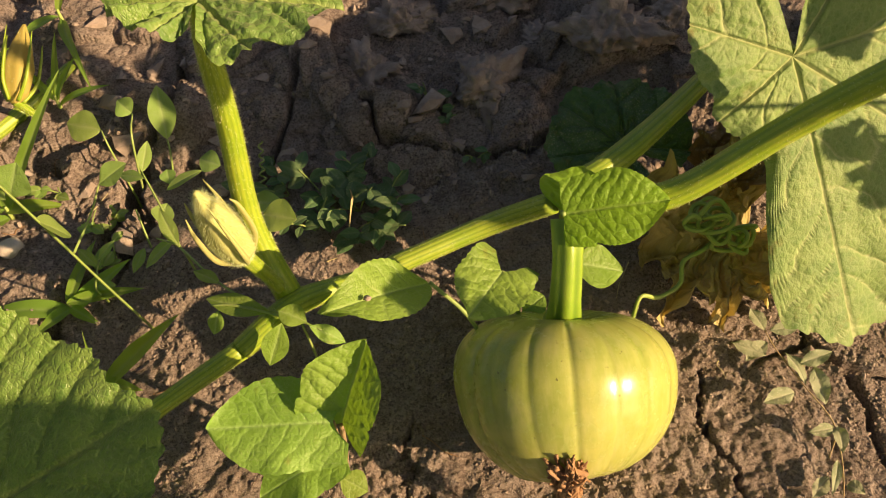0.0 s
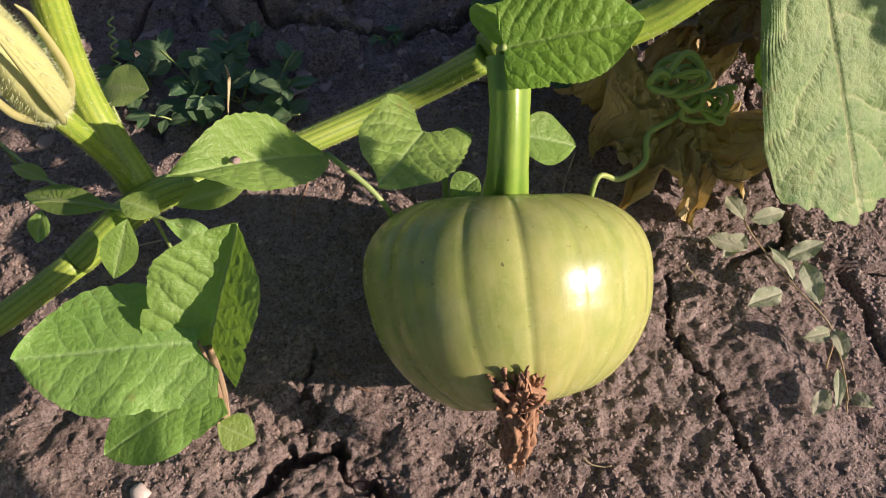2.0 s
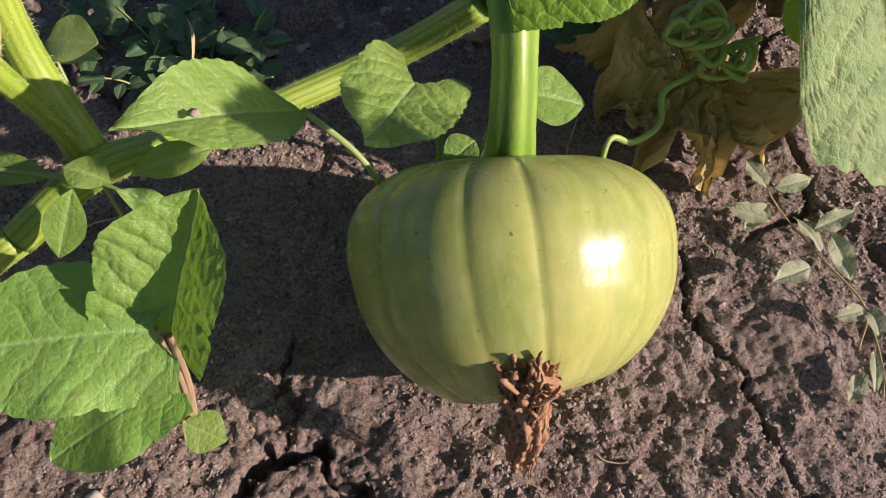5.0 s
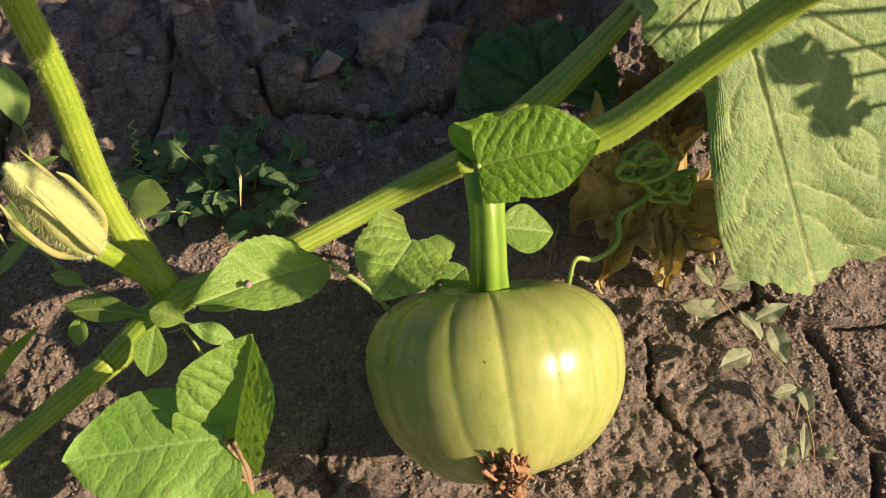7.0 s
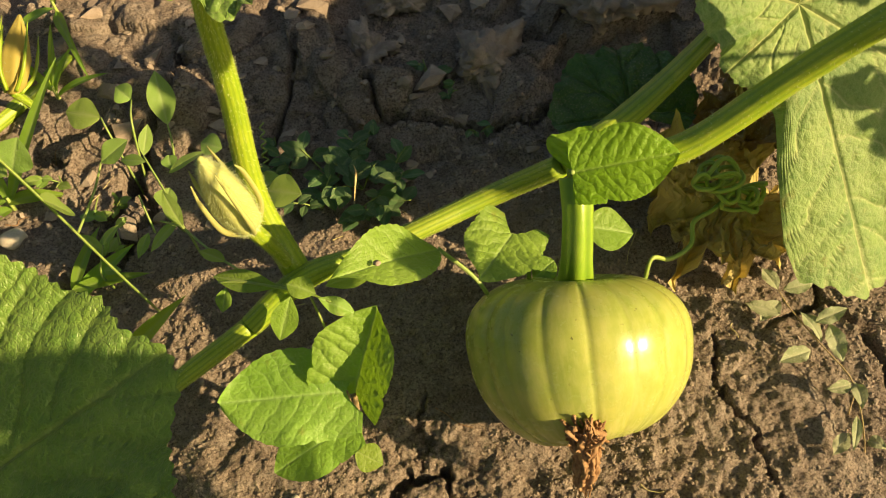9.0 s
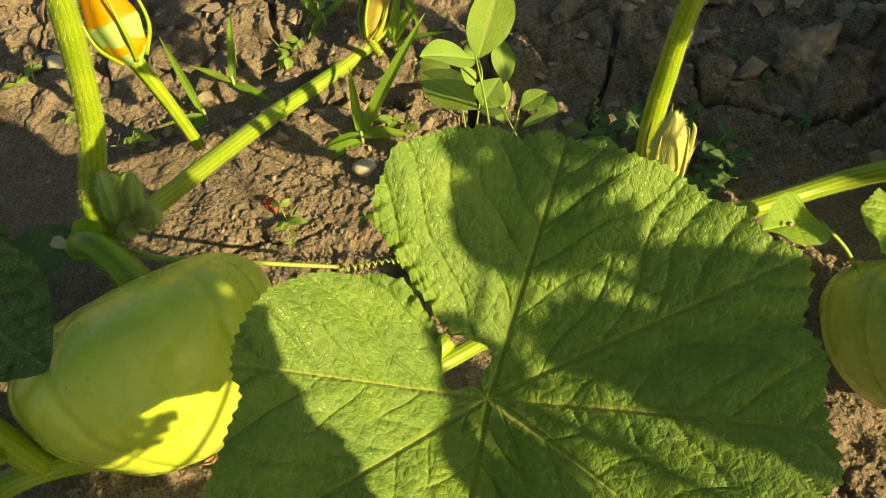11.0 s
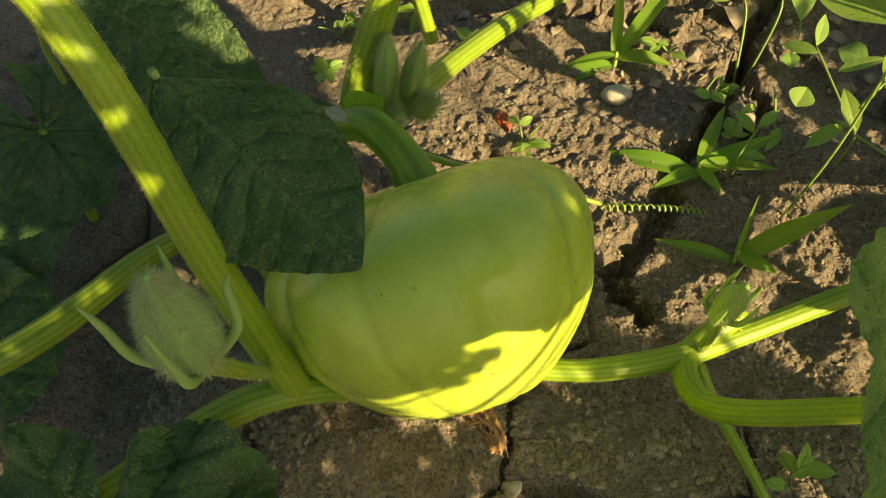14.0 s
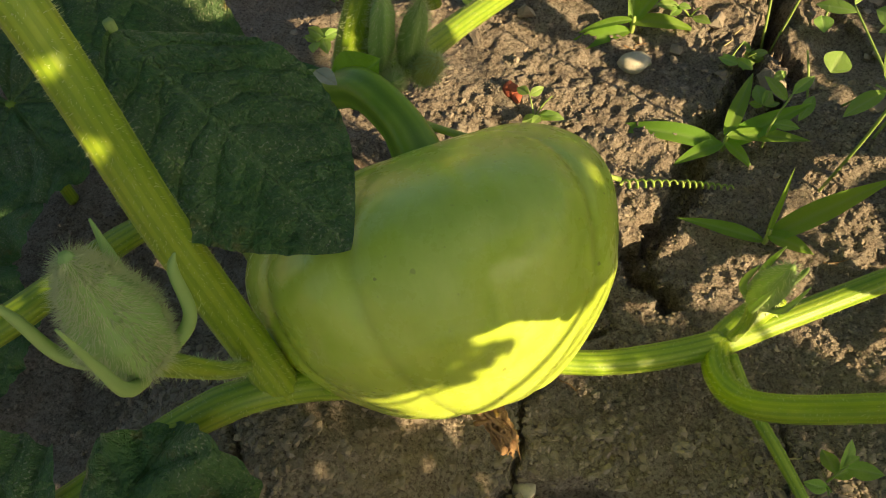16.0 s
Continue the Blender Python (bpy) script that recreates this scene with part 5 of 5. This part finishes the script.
grass("grass_tuft", (-0.189, 0.403), [((-0.248, 0.407, 0.020), 0.011, 0.2), ((-0.116, 0.434, 0.048), 0.017, 0.1), ((-0.184, 0.421, 0.060), 0.004, 0.1), ((-0.157, 0.393, 0.010), 0.013, 0.3)], "green grass seedling with one long blade", 73)
grass("grass_tuft", (-0.448, 0.691), [((-0.454, 0.775, 0.05), 0.010, 0.1), ((-0.401, 0.665, 0.015), 0.010, 0.3), ((-0.49, 0.70, 0.04), 0.008, 0.2)], "thin grass tuft in dappled light", 74)
grass("grass_tuft", (-0.476, 0.648), [((-0.530, 0.737, 0.06), 0.009, 0.1), ((-0.487, 0.617, 0.01), 0.014, 0.3), ((-0.52, 0.63, 0.02), 0.009, 0.2)], "thin grass tuft in dappled light", 75)
grass("grass_tuft", (-0.345, 0.768), [((-0.402, 0.796, 0.03), 0.010, 0.2), ((-0.383, 0.81, 0.05), 0.011, 0.1), ((-0.31, 0.80, 0.04), 0.009, 0.2), ((-0.36, 0.74, 0.03), 0.009, 0.3)], "thin grass tuft in dappled light", 76)
grass("grass_tuft", (-0.262, 0.730), [((-0.206, 0.716, 0.05), 0.010, 0.3), ((-0.25, 0.78, 0.06), 0.009, 0.1), ((-0.229, 0.745, 0.06), 0.009, 0.2), ((-0.29, 0.76, 0.05), 0.008, 0.2)], "thin green grass tuft at the foot of a vine", 77)
grass("grass_tuft", (-0.27, 0.855), [((-0.236, 0.765, 0.05), 0.012, 0.2), ((-0.228, 0.74, 0.03), 0.008, 0.2), ((-0.30, 0.80, 0.05), 0.014, 0.2), ((-0.25, 0.90, 0.06), 0.010, 0.1)], "thin green grass tuft at the foot of a vine", 78)
for k, (x, y, s, c) in enumerate([(-0.362, 0.494, 0.016, 7), (-0.360, 0.470, 0.012, 5), (-0.555, 0.612, 0.02, 7), (-0.42, 0.60, 0.016, 6), (-0.39, 0.73, 0.025, 9), (-0.33, 0.80, 0.025, 9), (-0.20, 0.58, 0.02, 7), (-0.185, 0.52, 0.018, 6),
                               (-0.215, 0.565, 0.016, 6), (-0.245, 0.61, 0.016, 6), (-0.56, 0.56, 0.022, 8), (-0.50, 0.52, 0.018, 6), (-0.16, 0.235, 0.014, 6), (-0.135, 0.21, 0.012, 5), (-0.62, 0.66, 0.025, 9), (-0.70, 0.72, 0.03, 10)]):
    low_weed((x, y), s, c, 100 + k, WEED, "tiny green weed seedling on dry soil", leaf=0.016, lift=0.7)


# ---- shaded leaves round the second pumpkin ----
# the dark green of these leaves has the shade painted in
single_leaf("shade_dark_leaf", (-0.5120, 0.2990, 0.2850), (-0.4015, 0.2290, 0.2490), 0.094, SHADELEAF, "shade-darkened dust-speckled green leaf resting against the pumpkin", [(-0.500, 0.285, 0.085), (-0.514, 0.297, 0.22)], 0.0025,
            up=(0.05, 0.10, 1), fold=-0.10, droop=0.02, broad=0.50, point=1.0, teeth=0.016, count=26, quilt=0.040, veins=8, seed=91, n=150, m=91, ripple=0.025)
single_leaf("shade_dark_leaf", (-0.640, 0.402, 0.253), (-0.4867, 0.3498, 0.2048), 0.080, SHADELEAF, "shade-darkened pointed green leaf with a small hole", [(-0.70, 0.42, 0.08), (-0.68, 0.41, 0.18)], 0.0025,
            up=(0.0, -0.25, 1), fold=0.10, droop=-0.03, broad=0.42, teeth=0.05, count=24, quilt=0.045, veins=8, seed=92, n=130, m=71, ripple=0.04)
single_leaf("shade_dark_leaf", (-0.540, 0.365, 0.150), (-0.455, 0.375, 0.175), 0.045, SHADELEAF, "small shade-darkened leaf tucked behind larger leaves", None, up=(0.1, -0.3, 1), fold=0.1, droop=0.1, seed=93, veins=7, n=40, m=25, quilt=0.025)
leaf_c = thing("squash_leaf", (-0.52, 0.12, 0.10), "shade-darkened lobed squash leaf with a dried notch", "leaf", "squash leaves")
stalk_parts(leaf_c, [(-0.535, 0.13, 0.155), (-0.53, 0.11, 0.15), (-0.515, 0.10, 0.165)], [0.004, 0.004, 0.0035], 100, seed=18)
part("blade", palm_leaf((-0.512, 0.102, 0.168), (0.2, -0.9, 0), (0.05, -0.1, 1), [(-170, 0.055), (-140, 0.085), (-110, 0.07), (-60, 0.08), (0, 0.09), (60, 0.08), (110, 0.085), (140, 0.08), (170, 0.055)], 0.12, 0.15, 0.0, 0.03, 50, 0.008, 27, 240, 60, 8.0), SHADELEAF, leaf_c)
for k, (c, a, r, lab) in enumerate([((-0.70, 0.38, 0.12), (0.6, -0.5, 0), 0.08, "shade-darkened squash leaf deep in the shade"), ((-0.74, 0.30, 0.10), (0.5, 0.5, 0), 0.09, "shade-darkened squash leaf deep in the shade"), ((-0.70, 0.22, 0.09), (0.7, 0.2, 0), 0.07, "shade-darkened squash leaf deep in the shade")]):
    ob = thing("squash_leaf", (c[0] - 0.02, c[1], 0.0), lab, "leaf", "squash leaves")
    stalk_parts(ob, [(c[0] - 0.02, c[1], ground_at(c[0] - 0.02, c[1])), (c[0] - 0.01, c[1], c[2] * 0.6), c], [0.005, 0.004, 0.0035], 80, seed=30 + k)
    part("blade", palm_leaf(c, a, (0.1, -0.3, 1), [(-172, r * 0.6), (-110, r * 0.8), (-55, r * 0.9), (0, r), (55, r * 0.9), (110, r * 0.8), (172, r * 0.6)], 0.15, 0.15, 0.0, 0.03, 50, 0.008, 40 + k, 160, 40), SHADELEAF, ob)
# withered leaves under the dusty leaf
for c, a, nrm, r, m_used, lab, sd in [((0.318, 0.430, 0.022), (0.3, -0.8, 0), (0.10, -0.10, 1), 0.072, HUSK, "withered yellow-brown squash leaf curled on the soil", 61), ((0.385, 0.480, 0.075), (-0.3, 0.3, 0), (-0.25, -0.45, 1), 0.060, BROWNLEAF, "dead brown crumpled squash leaf under a live one", 62)]:
    ob = thing("withered_leaf", (c[0], c[1], 0.0), lab, "dead leaf")
    part("blade", crumple(palm_leaf(c, a, nrm, [(-172, r * 0.7), (-130, r), (-95, r * 0.7), (-50, r * 1.05), (0, r * 0.9), (40, r * 1.1), (90, r * 0.75), (130, r), (172, r * 0.7)], 0.05, -0.1, 0.0, 0.07, 46, 0.036, sd, 220, 60, 8.0, 0.007, 0.013, (0, 75, -85, 150)), 0.013, 38.0, sd), m_used, ob)
single_leaf("lit_leaf_edge", (0.345, 0.405, 0.125), (0.352, 0.360, 0.105), 0.036, YOUNG, "small fresh green leaf edge beside the dusty leaf", None, up=(-0.6, -0.5, 0.6), fold=0.2, droop=0.2, teeth=0.06, quilt=0.04, seed=63)


# ---- buds and flowers ----
def bud(name, line, size, material, label, seed, stalk_radius=0.0042, petals=5, hairs=900, spread_tips=0.25, sepals=5, sepal_material=None, calyx=False, hair=0.0034):
    """A furled flower bud on its stalk; line: stalk foot, bud base, bud tip."""
    foot, base, tip = [np.asarray(p, float) for p in line]
    ob = thing(name, foot, label, "flower bud", "flower buds")
    bend = base * 0.5 + foot * 0.5 + np.array((0.002, 0.0, -0.004))
    stem = part("bud_stalk", tube([foot, bend, base], [stalk_radius, stalk_radius, stalk_radius * 1.2], 20, 9, 6, 0.12), STEM, ob)
    part("hairs", bristles([foot, bend, base], [stalk_radius] * 3, 350, 0.0022, seed=seed), HAIR, stem)
    d = tip - base
    body = [base - d * 0.03, base + d * 0.12, base + d * 0.42, base + d * 0.75, tip]
    radii = [stalk_radius, size * 0.85, size, size * 0.62, size * 0.10]
    part("petals", tube(body, radii, 40, 10, petals, 0.13, 0.02, seed), material, ob)
    part("down", bristles(body, radii, hairs, hair, 0.00013, seed + 1, 0.5, 0.02, 0.97), HAIR, ob, "soft white down")
    ahead = unit(d)
    u = unit(np.cross(ahead, (0.3, 0.2, 0.9)))
    v = np.cross(ahead, u)
    if calyx:
        part("calyx", tube([base - d * 0.04, base + d * 0.10, base + d * 0.30, base + d * 0.42], [stalk_radius, size * 0.80, size * 1.02, size * 1.05], 40, 8, 5, 0.16, 0.02, seed), BUDGREEN, ob, "ribbed yellow-green calyx")
    length = np.linalg.norm(d)
    for k in range(sepals):
        a = 2 * math.pi * k / sepals + 0.4
        out = math.cos(a) * u + math.sin(a) * v
        part("sepal", tube([base + out * size * 0.5, base + d * 0.25 + out * size * (1.10 + spread_tips), base + d * (0.55 + 0.1 * (k % 2)) + out * size * (1.15 + 1.6 * spread_tips), base + d * (0.78 + 0.1 * (k % 3)) + out * size * (0.95 + 3.0 * spread_tips)],
                           [0.0022, 0.0021, 0.0016, 0.0004], 8, 7, 3, 0.2), sepal_material or STEM, ob)
    return ob


bud("flower_bud", [(-0.020, 0.412, 0.095), (-0.0250, 0.392, 0.172), (-0.0270, 0.382, 0.252)], 0.0135, BUD, "hairy pale yellow-green squash flower bud beside its stalk", 5, 0.0052, 5, 2600, 0.02, 5, BUD)
bud("flower_bud", [(-0.4499, 0.1935, 0.1980), (-0.4279, 0.1535, 0.312), (-0.4326, 0.1620, 0.3535)], 0.0118, BUDGREEN, "downy green squash flower bud with long sepals", 6, 0.0034, 5, 5200, 0.30, 4, BUDGREEN, hair=0.0036)
bud("squash_flower", [(-0.4514, 0.5672, 0.0461), (-0.4781, 0.5895, 0.1502), (-0.497, 0.628, 0.235)], 0.0245, PETAL, "closed orange squash flower on a green stalk", 7, 0.0065, 5, 300, 0.0, calyx=True)
bud("faded_flower", [(-0.275, 0.705, 0.02), (-0.280, 0.699, 0.05), (-0.262, 0.765, 0.085)], 0.014, FADED, "faded yellow squash flower near the vine end", 8, 0.004, 5, 200, 0.1)
node_buds = thing("bud_cluster", (-0.418, 0.395, 0.165), "cluster of fuzzy young green flower buds at the vine joint", "flower bud", "flower buds")
for k, (b, t, s) in enumerate([((-0.440, 0.392, 0.165), (-0.432, 0.402, 0.215), 0.0085), ((-0.425, 0.395, 0.165), (-0.412, 0.404, 0.208), 0.0085), ((-0.418, 0.390, 0.160), (-0.403, 0.388, 0.180), 0.0085), ((-0.43, 0.388, 0.16), (-0.428, 0.375, 0.172), 0.006)]):
    b, t = np.array(b), np.array(t)
    body, radii = [b, b * 0.7 + t * 0.3, b * 0.3 + t * 0.7, t], [s * 0.5, s, s * 0.85, s * 0.1]
    one = part("bud", tube(body, radii, 25, 8, 5, 0.25, 0.03, k), BUD if k == 2 else BUDGREEN, node_buds)
    part("down", bristles(body, radii, 900, 0.0046, 0.00015, 80 + k, 0.6), HAIR, one)


bud("flower_bud", [(-0.2220, 0.3020, 0.050), (-0.2250, 0.2920, 0.120), (-0.2215, 0.2840, 0.172)], 0.0095, BUDGREEN, "small hairy green bud at the vine joint", 12, 0.0034, 5, 900, 0.10, 5, BUDGREEN)
single_leaf("leaf_scrap", (-0.458, 0.350, 0.206), (-0.443, 0.339, 0.211), 0.010, STRAWLEAF, "small pale dried leaf scrap caught behind leaves", [(-0.470, 0.372, 0.165), (-0.468, 0.362, 0.190)], 0.0012, fold=0.2, droop=0.1, seed=95)
single_leaf("round_leaf", (-0.452, 0.352, 0.185), (-0.428, 0.362, 0.205), 0.034, YOUNG, "small fresh green leaf beside the curved fruit stalk", [(-0.470, 0.372, 0.160), (-0.462, 0.362, 0.175)], 0.0014, up=(0, -0.4, 1), fold=0.1, droop=0.1, teeth=0.04, veins=5, seed=96)


# ---- tendrils ----
def coil(start, end, turns, radius, seed=0, per=14, taper=0.6):
    a, b = np.asarray(start, float), np.asarray(end, float)
    d = unit(b - a)
    u = unit(np.cross(d, (0.2, 0.5, 0.8)))
    v = np.cross(d, u)
    n = int(turns * per) + 2
    t = np.linspace(0, 1, n)
    w = t * turns * 2 * np.pi
    r = radius * np.clip(np.minimum(t * 8, 1), 0, 1) * (1 - (1 - taper) * t)
    return (a + (b - a) * t[:, None] + r[:, None] * (np.cos(w)[:, None] * u + np.sin(w)[:, None] * v)).tolist()


def tangle(centre, radius, turns, seed, per=12):
    """A strand that loops loosely round a place."""
    rng = np.random.default_rng(seed)
    t = np.linspace(0, 1, turns * per)
    a = t * turns * 2 * np.pi
    tilt = np.interp(t, np.linspace(0, 1, turns + 2), rng.normal(size=turns + 2) * 0.9)
    grow = radius * (0.6 + 0.7 * np.interp(t, np.linspace(0, 1, turns + 2), rng.random(turns + 2)))
    drift = np.stack([np.interp(t, np.linspace(0, 1, turns + 2), rng.normal(size=turns + 2) * radius * 0.7) for _ in range(3)], -1)
    ring = np.stack([np.cos(a), np.sin(a) * np.cos(tilt), np.sin(a) * np.sin(tilt)], -1) * grow[:, None]
    return (np.asarray(centre, float) + ring + drift).tolist()


def tendril(name, runs, radius, label):
    ob = thing(name, runs[0][0], label, "tendril", "tendrils")
    for line in runs:
        part("strand", tube(line, [radius, radius, radius * 0.8], 8, 3, 3, 0.1), TENDRIL, ob)


tendril("tendril", [spline([(-0.440, 0.376, 0.150), (-0.415, 0.367, 0.150), (-0.394, 0.375, 0.13), (-0.34, 0.398, 0.08), (-0.294, 0.413, 0.045)], 6).tolist()], 0.0024, "straight green tendril behind the shaded pumpkin")
tendril("coiled_tendril", [coil((-0.294, 0.413, 0.040), (-0.254, 0.429, 0.024), 7, 0.0032), coil((-0.254, 0.429, 0.024), (-0.213, 0.436, 0.014), 9, 0.0026)], 0.0009, "tightly coiled pale green tendril lying on soil")
tendril("coiled_tendril", [tangle((0.300, 0.402, 0.095), 0.011, 5, 3), tangle((0.316, 0.398, 0.085), 0.009, 4, 4), tangle((0.288, 0.408, 0.100), 0.008, 3, 5), spline([(0.318, 0.411, 0.075), (0.293, 0.394, 0.078), (0.276, 0.388, 0.075), (0.270, 0.374, 0.068), (0.252, 0.366, 0.068), (0.237, 0.364, 0.078), (0.231, 0.357, 0.066), (0.229, 0.352, 0.04)], 6).tolist()], 0.0019, "loose curly green tendrils over a withered leaf")
tendril("coiled_tendril", [coil((-0.05, 0.565, 0.01), (-0.045, 0.605, 0.04), 6, 0.003)], 0.0009, "small coiled tendril beside dark weeds")


# ---- stones, crumbs and litter ----
def stone(place, size, material, label, seed, name="pebble"):
    x, y = place
    solid(name, lump((x, y, ground_at(x, y) + size * 0.35), size, seed, 0.25), material, label, "stone", "pebbles on the soil")


stone((-0.288, 0.557), 0.0125, PEBBLE, "smooth pale grey-white pebble half sunk in soil", 3)
stone((0.071, 0.249), 0.0065, PEBBLE, "small pale pebble in a soil crack", 4)
stone((-0.048, 0.268), 0.0065, PEBBLE, "small pale pebble on crumbly soil", 5)
stone((-0.680, 0.750), 0.014, PEBBLE, "pale rounded pebble on dry soil", 7)
stone((-0.384, 0.519), 0.007, REDCLAY, "small crumb of red brick", 8, "brick_crumb")
stone((-0.378, 0.512), 0.005, REDCLAY, "small crumb of red brick", 9, "brick_crumb")
stone((-0.335, 0.205), 0.006, PEBBLE, "small pale pebble under the pumpkin", 10)


def crumbs(name, count, box, size, seed, label, big=1.0, detail=1):
    rng = np.random.default_rng(seed)
    shapes = [lump((0, 0, 0), 1.0, 200 + k, 0.75, 0.55, detail) for k in range(10)]
    x, y = rng.uniform(box[0], box[1], count), rng.uniform(box[2], box[3], count)
    keep = fbm(x * 12, y * 12, 61, 3) > rng.uniform(-0.45, 0.25, count)
    x, y = x[keep], y[keep]
    z = ground_height(x, y)
    s = size * (0.35 + rng.pareto(2.6, len(x)).clip(0, 2.2) * 0.6) * big
    verts, faces, c = [], [], 0
    for k in range(len(x)):
        v, f, _ = shapes[k % 10]
        a = rng.uniform(0, 6.28)
        ca, sa = math.cos(a), math.sin(a)
        verts.append(v @ np.array([[ca, sa, 0], [-sa, ca, 0], [0, 0, 1]]) * s[k] + (x[k], y[k], z[k] + 0.25 * s[k]))
        faces.append(np.array(f) + c)
        c += len(v)
    solid(name, (np.concatenate(verts), np.concatenate(faces), {}), CLOD, label, "soil", kind="stuff", smooth=False)


crumbs("soil_crumbs", 21000, (-0.75, 0.50, 0.10, 0.62), 0.0013, 5, "loose crumbs of dry brown soil")
crumbs("soil_grit", 110000, (-0.42, 0.46, 0.14, 0.52), 0.0008, 15, "fine grit of dry brown soil", 1.0, 0)
crumbs("soil_crumbs", 16000, (-0.60, -0.05, 0.02, 0.26), 0.0019, 25, "loose crumbs of shaded soil under the vine")
crumbs("soil_clods", 900, (-0.60, 0.55, 0.52, 0.95), 0.0075, 6, "rounded clods of shaded brown soil")
for k, (x, y, s) in enumerate([(0.306, 0.690, 0.042), (0.17, 0.66, 0.034), (0.21, 0.80, 0.03), (0.10, 0.78, 0.03), (0.38, 0.72, 0.03), (0.06, 0.72, 0.026), (0.24, 0.73, 0.022)]):
    solid("soil_clod", lump((x, y, ground_at(x, y) - s * 0.1), s, 300 + k, 0.6, 0.6, 5), CLOD, "large rough clod of brown soil", "soil clod", "large clods")
rng = np.random.default_rng(77)
for k in range(26):
    x, y = rng.uniform(-0.45, 0.42), rng.uniform(0.2, 0.7)
    a, l = rng.uniform(0, 6.28), rng.uniform(0.01, 0.035)
    pts = [(x + l * (q - 1.5) / 3 * math.cos(a) + rng.normal() * 0.002, y + l * (q - 1.5) / 3 * math.sin(a) + rng.normal() * 0.002) for q in range(4)]
    twig = thing("dry_fibre", (x, y, 0.0), "thin dry root fibre lying on the soil", "plant litter", "litter")
    part("fibre", tube([(px, py, ground_at(px, py) + 0.0012) for px, py in pts], [0.0005, 0.0004, 0.0003], 6, 6), STRAW if k % 2 else DRY, twig)
